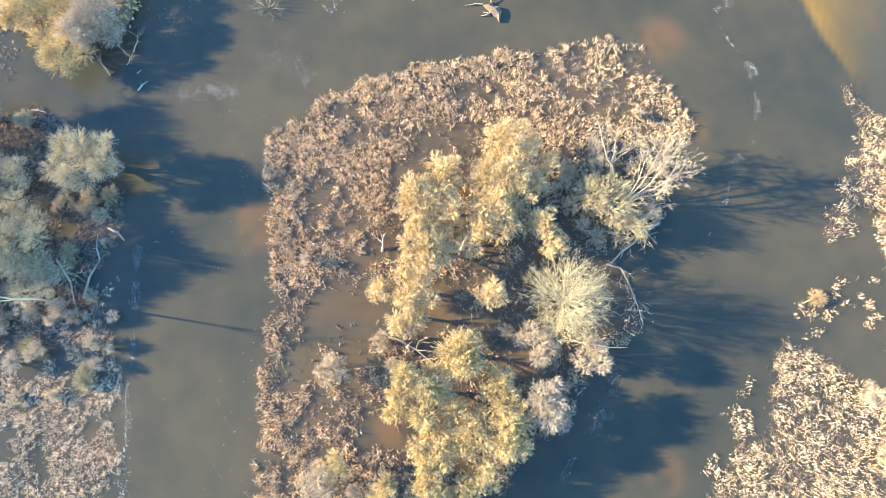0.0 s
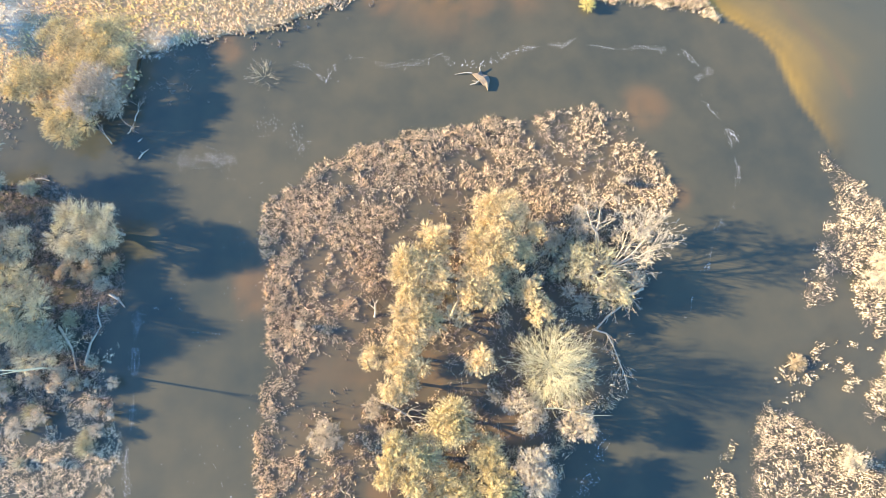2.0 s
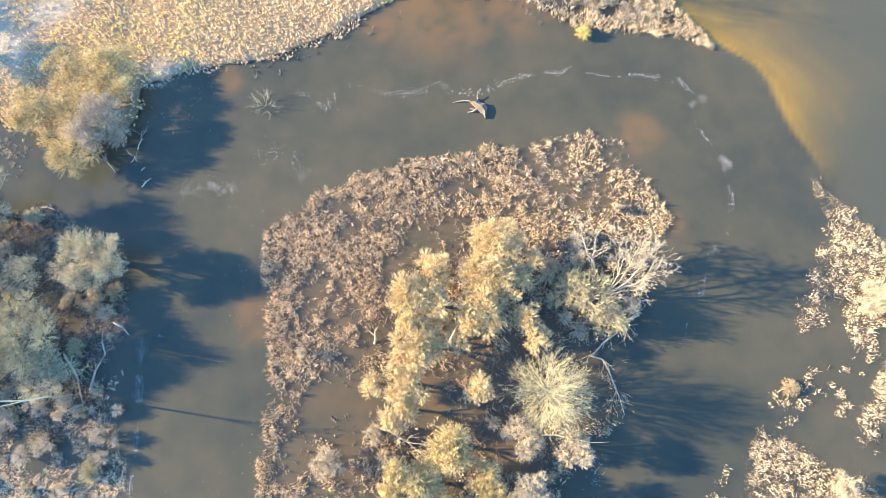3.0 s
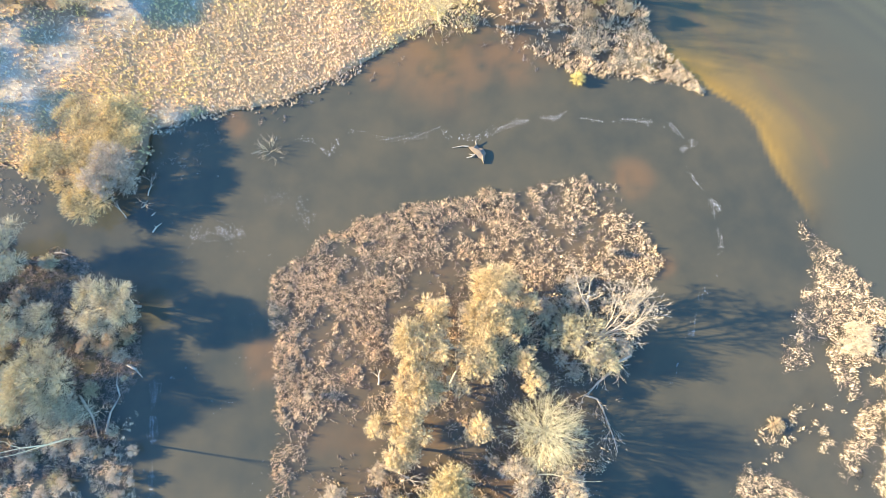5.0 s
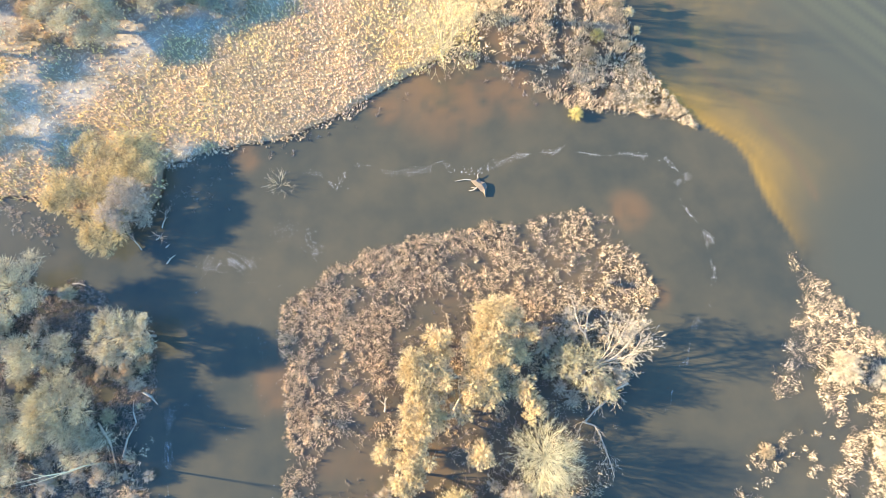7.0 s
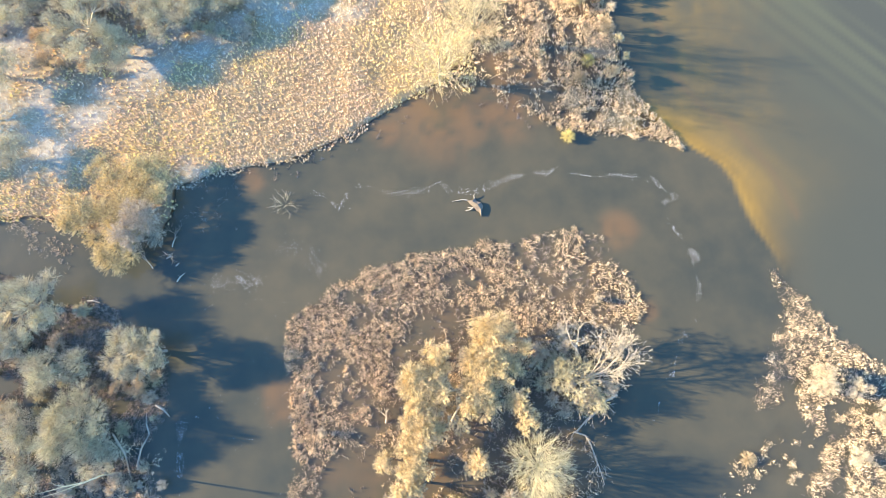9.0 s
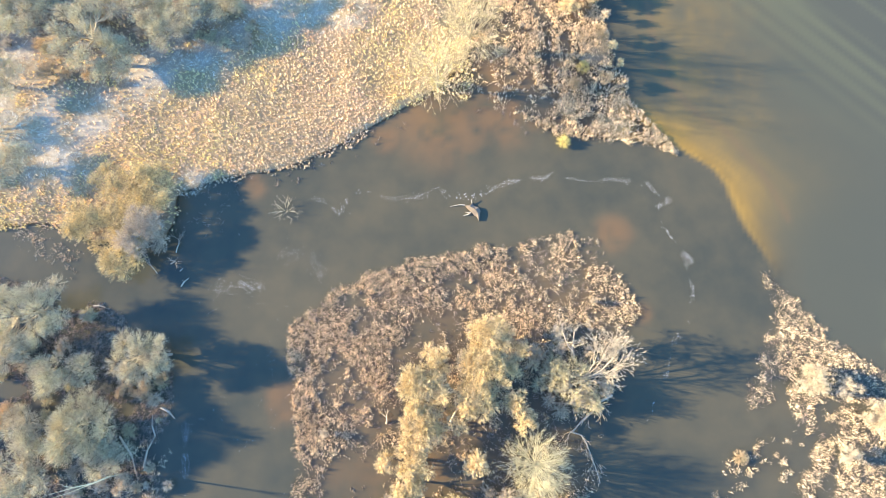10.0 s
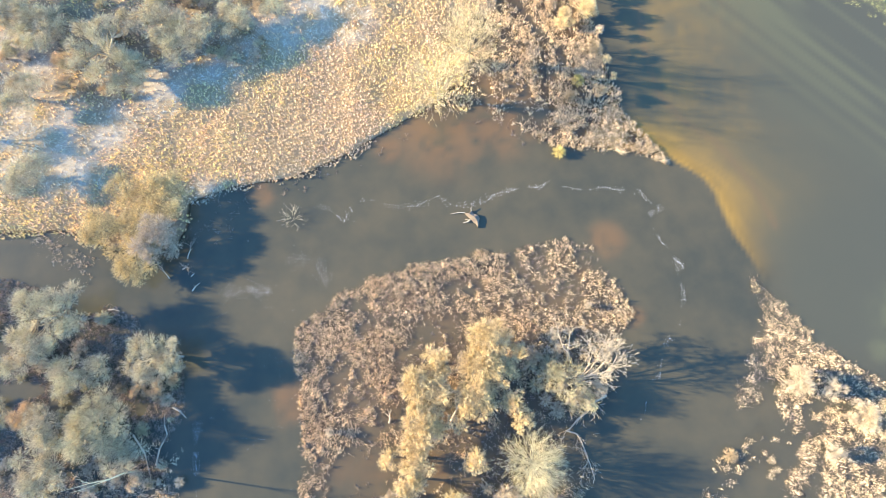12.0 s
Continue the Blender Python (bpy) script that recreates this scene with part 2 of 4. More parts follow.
WEST = [(-33, 19), (-38, 24), (-43, 25), (-56, 29), (-110, 28), (-110, -60), (-31, -60), (-31, -8), (-31.5, 0), (-33.5, 4), (-32, 12)]
EAST = [(40.7, 26.2), (44.2, 21), (47.1, 17.3), (54.4, 12.7), (80, -4), (80, -45), (22, -45), (22.5, -10.4), (24.2, -6.1), (29.6, -1.6), (31.9, 2),
        (33.6, 5.1), (38.5, 8.7), (35.8, 10.3), (37.7, 15.6), (40.3, 19), (40.6, 23.3)]
SHOAL = [(28.6, 44.9), (29.9, 44.0), (31.7, 42.2), (34.8, 39.7), (36.6, 37.3), (38.0, 32.6), (39.2, 29.6), (40.6, 26.3)]
RED_SPOTS = [(-19.4, 13.6, 1.7), (-19.4, 11.4, 1.7), (22.0, 31.6, 2.2), (-32.3, -8.2, 1.6), (-1.1, 4.4, 2.2), (6.7, -1.0, 2.2), (-5.3, -6.9, 2.2), (19.0, -10.9, 1.5), (1.0, 48.0, 6.0),
             (9.0, 48.0, 4.0), (-6.5, 45.6, 2.0), (-23.5, 39.5, 1.6), (24.5, 21.5, 1.2), (16.0, 12.5, 1.5)]

BAY = [(3.5, 51.0, 3.2), (7.0, 51.5, 4.0), (10.5, 50.3, 3.4), (7.0, 55.0, 2.6), (13.5, 49.5, 2.0)]


def bed(x, y):
    """Height of the ground: banks stand a little over the flood, the beds lie below it."""
    n = value_noise(x, y, 3.5, 3) - 0.5
    h = np.full(np.shape(x), -1.3) + 0.3 * n
    field = np.clip((x + 0.45 * (y - 44) - 32) / 4, 0, 1) * np.clip((y - 8) / 10, 0, 1)
    h = np.maximum(h, -1.3 + 0.78 * field + 0.12 * n)
    line = off_line(x, y, SHOAL)
    east = np.clip((x - np.interp(y, [p[1] for p in SHOAL[::-1]], [p[0] for p in SHOAL[::-1]])) / 1.2, 0, 1)
    h = np.maximum(h, -0.62 + 0.56 * np.exp(-((line / 3.6) ** 2)) * east)
    rise = np.clip((x * 0.7 + y * 0.7 - 88) / 6, 0, 1)
    h = np.maximum(h, -0.55 + 0.65 * rise + 0.2 * n)
    for outline, top, slope in ((ISLAND, -0.22, 0.9), (NORTH, np.interp(x, [2, 6], [0.22, -0.1]), 0.5), (WEST, -0.22, 0.4), (EAST, -0.24, 0.6)):
        d = depth_in(x, y, outline)
        h = np.maximum(h, np.where(d > -3, np.minimum(top + 0.35 * n, -0.25 + d * slope), -9))
    low = np.clip(1.6 * spots(x, y, BAY), 0, 1)
    h = h * (1 - low) - 0.2 * low
    h = np.maximum(h, -1.3 + 1.12 * spots(x, y, RED_SPOTS))
    far = np.clip((np.hypot(x, y - 25) - 130) / 60, 0, 1)
    return h * (1 - far) + 0.6 * far


def sheet(name, near, far, steps_x, steps_y, height):
    """One sheet over the whole plain, fine in the middle."""
    xs, ys = (np.concatenate([[-far, -far / 3, -300, -170], np.arange(a, b, near), [170, 300, far / 3, far]]) for a, b in (steps_x, steps_y))
    gx, gy = np.meshgrid(xs, ys)
    z = height(gx, gy)
    verts = np.stack([gx, gy, z], -1).reshape(-1, 3)
    i = np.arange(len(verts)).reshape(gx.shape)
    faces = np.stack([i[:-1, :-1], i[:-1, 1:], i[1:, 1:], i[1:, :-1]], -1).reshape(-1, 4)
    return verts, faces


verts, faces = sheet("ground", 0.8, 2000, (-90, 90), (-50, 110), bed)
me = mesh_of("ground", verts, faces, ground_material())
gx, gy, gz = verts.T
FROST_SPOTS = [(-55, 48, 7), (-50, 44, 5), (-31.5, 39.8, 2.5), (-38, 54, 3), (-22, 63, 4), (-12, 65, 4), (-35, 13, 2.2), (-45, 50, 4), (-60, 60, 8), (-38, 56, 4), (-31, 59, 5), (-24, 62.5, 4.5), (-16, 66, 5)]
silt = np.clip(-gz * 6, 0, 1)
gold = np.exp(-((off_line(gx, gy, SHOAL) / 5.5) ** 2)) + 0.55 * np.clip((gx * 0.8 + gy * 0.6 - 55) / 8, 0, 1) * (gx > 22)
frost = 0.8 * spots(gx, gy, FROST_SPOTS) * np.clip(value_noise(gx, gy, 2.2, 9) * 2 - 0.5, 0, 1)
for key, values in (("silt", silt), ("gold", np.clip(gold, 0, 1)), ("thatch", np.clip(depth_in(gx, gy, NORTH) / 0.7 + 0.4, 0, 1) * np.clip((8 - gx) / 4, 0.3, 1) * (1 - 0.8 * spots(gx, gy, [(-45, 62, 12), (-36, 66, 10), (-58, 64, 10), (-37.5, 34, 8)]))), ("frost", 0.6 * frost * (gz > 0))):
    me.attributes.new(key, "FLOAT", "POINT").data.foreach_set("value", values.astype(np.float32))
tagged(new("ground", me), "dark soil and ochre silt of a flooded river meadow", "ground", kind="structure")

verts, faces = sheet("water", 0.5, 2000, (-90, 90), (-50, 110), lambda x, y: x * 0)
me = mesh_of("water", verts, faces, water_material())
wx, wy, _ = verts.T
turbid = 1 - np.exp(-np.clip(-bed(wx, wy), 0, 9) / 0.05)
wisp = value_noise(wx * 0.9 - wy * 0.45, wx * 0.45 + wy * 0.9, 2.2, 81) * 0.6 + value_noise(wx, wy, 0.9, 82) * 0.4
red = np.maximum(spots(wx, wy, RED_SPOTS), 0.8 * spots(wx, wy, BAY)) ** 0.6 * np.clip(wisp * 2.4 - 0.5, 0, 1) * 0.55
red = np.maximum(red, 0.5 * np.clip(depth_in(wx, wy, NORTH) / 2, 0, 1) * np.clip((wx - 3) / 2, 0, 1) * wisp)
TRACK = [(28.5, 72), (29.5, 63.6), (29.8, 58.5), (30.9, 51.9), (34.0, 47.6), (37.7, 44.8), (39.9, 41.5), (41.5, 39.0), (42.6, 36.6), (44.0, 32.8)]
red = np.maximum(red, 0.3 * np.exp(-((off_line(wx, wy, TRACK) / 0.45) ** 2)))
red = np.maximum(red, 0.35 * np.clip(depth_in(wx, wy, ISLAND) / 3, 0, 1) * wisp)
bank_x = np.interp(wy, [p[1] for p in SHOAL[::-1]] + [48], [p[0] for p in SHOAL[::-1]] + [24])
beyond = wx - bank_x - 0.9 * (value_noise(wx, wy, 4.0, 83) - 0.5)
shelf = np.clip(beyond / 0.7, 0, 1) * np.exp(-np.clip(beyond, 0, 99) / np.interp(wy, [26, 31, 37, 46], [1.2, 2.2, 4.2, 6.0])) * np.clip((wy - 25) / 9, 0, 1) * np.clip((50 - wy) / 4, 0, 1)
shelf += 0.2 * np.clip(beyond / 4, 0, 1) * np.clip((wy - 44) / 5, 0, 1) * np.exp(-((beyond - 9) / 9) ** 2) * (0.5 + wisp)
drift = value_noise(beyond, wy * 0.16, 0.9, 85) * 0.6 + value_noise(beyond, wy * 0.2, 2.1, 86) * 0.4
field = np.clip(beyond / 5, 0, 1) * np.clip((wy - 8) / 10, 0, 1) * 0.9
up = 0.7 * wx + 0.7 * wy
stripe = value_noise(up, (0.7 * wx - 0.7 * wy) * 0.06, 1.1, 71) * 0.6 + value_noise(up, (0.7 * wx - 0.7 * wy) * 0.12, 2.6, 73) * 0.4
weed = np.clip((stripe - 0.4) * 3.4, 0, 1) * np.clip((up - 66) / 20, 0, 1) + spots(wx, wy, [(58, 20.5, 4.0), (54.5, 16.5, 1.5)]) * wisp
for key, values in (("turbid", turbid), ("weed", np.clip(weed, 0, 1)), ("red", red), ("gold", np.clip(shelf * (0.35 + 0.45 * wisp + 0.6 * drift) * (1 - 0.5 * np.exp(-((off_line(wx, wy, TRACK) / 0.5) ** 2))), 0, 1)), ("field", field)):
    me.attributes.new(key, "FLOAT", "POINT").data.foreach_set("value", values.astype(np.float32))
tagged(new("water", me), "still brown flood water with silt", "water", kind="structure")


# ---- reeds and grass ----
def scatter(x0, x1, y0, y1, per_metre):
    n = int((x1 - x0) * (y1 - y0) * per_metre)
    return rng.uniform(x0, x1, n), rng.uniform(y0, y1, n)


def tufts(name, x, y, mat, label, category, blades=11, tall=0.33, width=0.05, lean=0.5, flat=0.3, loose=0.12):
    """A bed of dry stalks: at each place a few blades that lean apart and break over."""
    n = len(x)
    size = rng.uniform(0.55, 1.3, n)
    z = np.maximum(bed(x, y), 0) - 0.03
    base = np.repeat(np.stack([x, y, z], 1), blades, 0) + rng.normal(size=(n * blades, 3)) * [loose, loose, 0.0]
    tilt = np.repeat(rng.normal(size=(n, 3)) * [lean, lean, 0], blades, 0)
    way = unit(tilt + rng.normal(size=(n * blades, 3)) * [lean * 0.6, lean * 0.6, 0.2] + [0, 0, 1 - flat * 0.5])
    way[:, 2] = np.abs(way[:, 2]) * (1 - flat) + 0.08
    way = unit(way)
    long = tall * np.repeat(size, blades) * rng.uniform(0.5, 1.1, n * blades)
    side = unit(np.cross(way, rng.normal(size=way.shape))) * (width * rng.uniform(0.6, 1.4, n * blades) / 2)[:, None]
    end = base + unit(way + rng.normal(size=way.shape) * 0.12) * long[:, None]
    verts = np.stack([base - side, base + side, end], 1).reshape(-1, 3)
    faces = np.arange(len(verts)).reshape(-1, 3)
    return tagged(new(name, mesh_of(name, verts, faces, mat)), label, category, kind="stuff")


def keep(x, y, chance):
    take = rng.random(len(x)) < chance
    return x[take], y[take]


UPRIGHT = dict(blades=6, tall=0.46, width=0.066, lean=0.4, flat=0.05, loose=0.14)
POOLS = [(18.6, 29.7, 1.5), (22.4, 27.8, 1.3), (-1.5, 20.5, 3.0), (-11, 3.2, 4.6), (-7.5, 5.5, 2.5), (-7.0, -6.4, 2.6), (-6.2, 10.4, 1.8), (-1.1, 4.4, 2.6), (16, 8.0, 2.5), (20.8, 28.9, 2.0), (1.0, 21, 2.2),
         (11.2, 11.5, 1.6), (6.5, -1.0, 2.0), (-14, -1.0, 2.0), (15, 4, 3), (2, -1.5, 2), (-3, -6, 3)]
x, y = scatter(-20, 26, -22, 33, 30)
d = depth_in(x + 1.6 * (value_noise(x, y, 1.8, 1) - 0.5), y + 1.6 * (value_noise(x, y, 1.8, 2) - 0.5), ISLAND)
patch = value_noise(x, y, 2.4, 5) * 0.45 + value_noise(x, y, 0.8, 6) * 0.55
full = np.clip((y - 15 + 0.15 * x) / 6, 0, 1) + np.exp(-((d - 0.7) / 0.9) ** 2) * 0.7 + 0.55 * np.clip((-2 - y) / 3, 0, 1) * (x < -3) + 0.65 * np.clip((-5.5 - x) / 2, 0, 1) * np.clip((y - 6) / 3, 0, 1)
chance = (d > 0) * np.clip((patch - 0.53 + 0.19 * np.clip(full, 0, 1)) * 5, 0.02, 0.85) * (1 - spots(x, y, POOLS)) * (1 - 0.5 * spots(x, y, [(17.5, 25.5, 8.0)]))
tufts("reed_bed", *keep(x, y, chance * 0.75), REED, "dry straw-coloured reeds standing in flood water", "reeds", **UPRIGHT)
tufts("reed_bed", *keep(x, y, chance * 0.22), REED, "broken straw-coloured reeds lying in flood water", "reeds", blades=6, tall=0.4, loose=0.18)
tufts("reed_bed", *keep(x, y, chance * 0.35 * np.clip(np.exp(-((d - 1.2) / 1.2) ** 2) + 0.3, 0, 1)), PALE_REED, "pale bleached reeds along the island's rim", "reeds", **UPRIGHT)
x, y = scatter(-20, 26, -22, 33, 14)
d = depth_in(x, y, ISLAND)
woods = spots(x, y, [(-1, 12, 6), (6, 14, 7), (14, 15, 6), (1, -4, 8), (9, 1, 5), (-9, -9, 8)])
tufts("reed_litter", *keep(x, y, (d > 0) * (0.08 + 0.28 * woods + 0.12 * np.clip((y - 17) / 5, 0, 1)) * (value_noise(x, y, 1.6, 12) > 0.4) * (1 - 0.8 * spots(x, y, POOLS))), MAT_REED, "brown broken reed litter under the willows", "litter", tall=0.55, flat=0.6)

x, y = scatter(22, 62, -25, 28, 32)
d = depth_in(x + 2 * (value_noise(x, y, 1.8, 1) - 0.5), y + 2 * (value_noise(x, y, 1.8, 2) - 0.5), EAST)
E_BEDS = [[(39.7, 26.4), (42.0, 23.4), (44.4, 22.3), (47.0, 17.5), (50, 16), (62, 8), (62, 4), (48.2, 10.7), (42.7, 10.3), (43.7, 7.0), (42.8, 7.0), (40.9, 10.3), (41.1, 13.9), (38.7, 14.0),
           (39.0, 10.9), (36.1, 10.1), (35.8, 11.0), (37.7, 15.8), (39.0, 18.6), (40.9, 19.0), (40.6, 22.7)],
          [(43.9, 6.7), (45.4, 6.4), (43.8, 2.7), (42.2, -0.2), (40.3, -0.2), (41.4, 2.2)],
          [(46.2, 9.0), (48.1, 10.1), (60, 4), (60, -8), (44, -8), (43.9, -0.2), (45.1, 1.5)],
          [(29.5, -0.1), (33.3, 0.1), (37.2, -3.0), (39.5, -3.6), (44, -8), (40, -25), (24, -25), (22.6, -12.8), (25.1, -9.4), (28.7, -6.5)]]
E_THIN = [(38.7, 6.2, 1.6), (33.9, 2.9, 1.8), (39.0, 2.2, 1.4), (37.5, 5.8, 1.8), (33.0, 2.0, 2.0), (27.0, -4.2, 1.6), (25.8, -6.0, 1.6), (36.5, 4.0, 2.4), (39.5, 6.5, 1.4), (24.5, -10.5, 2.0), (40.0, 10.0, 2.2)]
patch = value_noise(x, y, 2.2, 15) * 0.4 + value_noise(x, y, 0.8, 16) * 0.6
beds = np.max([np.clip(depth_in(x + 0.8 * (value_noise(x, y, 0.9, 17) - 0.5), y + 0.8 * (value_noise(x, y, 0.9, 18) - 0.5), o) / 0.8 + 0.5, 0, 1) for o in E_BEDS], 0)
chance = (d > -0.5) * np.clip((patch - 0.66 + 0.40 * beds + 0.14 * spots(x, y, E_THIN)) * 4, 0, 0.9)
tufts("reed_bed", *keep(x, y, chance * 0.12), PALE_REED, "pale dry reeds on the flooded east bank", "reeds", blades=9, tall=0.25, width=0.04, lean=0.7)
tufts("reed_bed", *keep(x, y, chance * 0.5), REED, "straw-coloured broken reeds on the east bank", "reeds", blades=6, tall=0.36, width=0.062, lean=0.5, flat=0.1, loose=0.17)

tufts("reed_litter", *keep(x, y, (d > -0.3) * beds * (0.12 + 0.3 * patch)), MAT_REED, "brown matted reed litter on the east bank", "litter", blades=7, tall=0.4, width=0.06, flat=0.75, loose=0.2)

x, y = scatter(-62, -29, -25, 10, 22)
d = depth_in(x + 2 * (value_noise(x, y, 1.8, 1) - 0.5), y + 2 * (value_noise(x, y, 1.8, 2) - 0.5), WEST)
patch = value_noise(x, y, 2.2, 25) * 0.6 + value_noise(x, y, 0.9, 26) * 0.4
tufts("reed_bed", *keep(x, y, (d > 0) * np.clip((patch - 0.28) * 4, 0, 0.8) * np.clip((9 - y) / 9, 0, 1)), REED, "flattened dry reeds on the flooded west bank", "reeds", flat=0.6)
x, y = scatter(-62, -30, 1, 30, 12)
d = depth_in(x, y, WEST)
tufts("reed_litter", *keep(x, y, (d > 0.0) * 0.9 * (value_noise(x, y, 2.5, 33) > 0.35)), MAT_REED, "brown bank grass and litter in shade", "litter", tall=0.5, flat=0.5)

# the north meadow: tussocks packed close, yellow towards the river bend, frosted in the west
DITCH = [(11.6, 69), (13.0, 66), (15.6, 61.2), (15.4, 57), (15.2, 52.5)]


def tussock_places(x0, x1, y0, y1, step):
    """A grid of places, each moved at random."""
    px, py = np.meshgrid(np.arange(x0, x1, step), np.arange(y0, y1, step))
    return (px + rng.uniform(-0.45, 0.45, px.shape) * step).ravel(), (py + rng.uniform(-0.45, 0.45, py.shape) * step).ravel()


x, y = tussock_places(-64, 9, 28, 73, 0.36)
d = depth_in(x + 2.2 * (value_noise(x, y, 1.4, 1) - 0.5), y + 2.2 * (value_noise(x, y, 1.4, 2) - 0.5), NORTH)
cold = spots(x, y, FROST_SPOTS) * (value_noise(x, y, 2.2, 9) > 0.15)
golden = np.maximum(np.clip((x + 10 + 0.3 * (y - 50)) / 6, 0, 1), np.clip((-22 - x + 0.6 * (y - 46)) / 8, 0, 0.8)) * (0.3 + value_noise(x, y, 4, 44) * 1.2)
wood = spots(x, y, [(-45, 62, 12), (-36, 66, 10), (-58, 64, 10), (-37, 34, 7)])
base = (d > -0.15) * (1 - 0.6 * wood) * (1 - 0.9 * spots(x, y, [(-38.5, 30, 5.0)])) * (x < 4 + 3 * value_noise(x, y, 2, 45))
pick = rng.random(len(x))
tuss = dict(tall=0.5, flat=0.1, width=0.075, loose=0.07, lean=0.45)
tufts("meadow_sedge", *keep(x, y, base * (pick > 0.92 * cold) * (pick > golden * 0.8)), SEDGE, "dense dry straw-coloured sedge tussocks of the meadow", "sedge", blades=8, **tuss)
tufts("meadow_sedge", *keep(x, y, base * (pick > 0.92 * cold) * (pick <= golden * 0.8)), SEDGE_YELLOW, "yellow dry sedge tussocks by the bend", "sedge", blades=8, **tuss)
tufts("frosted_grass", *keep(x, y, base * (pick <= 0.92 * cold)), FROST, "white hoar-frosted grass in the shade", "grass", tall=0.3, flat=0.4, blades=20, width=0.04, loose=0.16)
x, y = scatter(2, 33, 40, 73, 38)
d = depth_in(x + 1.2 * (value_noise(x, y, 1.4, 1) - 0.5), y + 1.2 * (value_noise(x, y, 1.4, 2) - 0.5), NORTH)
spit = np.clip((x - 3) / 3, 0, 1)
bare = np.clip((value_noise(x, y, 1.8, 51) * 0.6 + value_noise(x, y, 0.7, 52) * 0.4 - 0.36) * 5, 0.03, 1) * (1 - np.exp(-((off_line(x, y, DITCH) / 0.8) ** 2)))
thin = 1 - 0.8 * spots(x, y, BAY)
bare = np.maximum(bare, 0.75 * np.exp(-((d / 1.4) ** 2)) * (x > 10))
tufts("reed_bed", *keep(x, y, (d > 0) * spit * bare * thin * 0.6), REED, "dry reeds on the spit between river and field", "reeds", blades=7, tall=0.5, width=0.065, lean=0.35, flat=0.05, loose=0.15)
tufts("reed_bed", *keep(x, y, (d > 0) * spit * bare * thin * 0.08), PALE_REED, "pale reeds on the spit between river and field", "reeds", **UPRIGHT)
x, y = scatter(-34, 12, 33, 52, 3)
d = depth_in(x, y, NORTH)
tufts("reed_litter", *keep(x, y, (d > -2.2) * (d < 0.3) * (value_noise(x, y, 1.2, 61) > 0.62) + (d < 0) * spots(x, y, [(-29, 36, 4)]) * 0.35), MAT_REED, "drowned reed stubble along the bank", "litter", tall=0.4, flat=0.6)
x, y = scatter(-60, -43, 26, 40, 16)
bar = np.exp(-((off_line(x, y, [(-58, 37), (-51.5, 33.6), (-46.5, 30.4)]) / 1.2) ** 2)) * (value_noise(x, y, 1.3, 66) > 0.4)
tufts("reed_bed", *keep(x, y, bar * 0.7), PALE_REED, "drowned pale reeds strewn along the side channel", "reeds", blades=7, tall=0.35, flat=0.4, lean=0.6)
x, y = scatter(48, 84, 12, 84, 9)
up = 0.7 * x + 0.7 * y
tufts("field_grass", *keep(x, y, np.clip((up - 85) / 5, 0, 0.9) * (value_noise(up, (0.7 * x - 0.7 * y) * 0.1, 0.9, 71) > 0.35) + 0.5 * spots(x, y, [(58.5, 20.5, 2.2)]) * (value_noise(x, y, 0.8, 72) > 0.5)), FIELD_GRASS, "green field grass rising from the flood", "grass", tall=0.22, flat=0.4, width=0.035)


# ---- trees ----
def root(name, x, y, label, category, group=""):
    ob = new(name)
    ob.empty_display_size = 0.3
    ob.location = (x, y, float(bed(np.array([x]), np.array([y]))[0]))
    return tagged(ob, label, category, group)


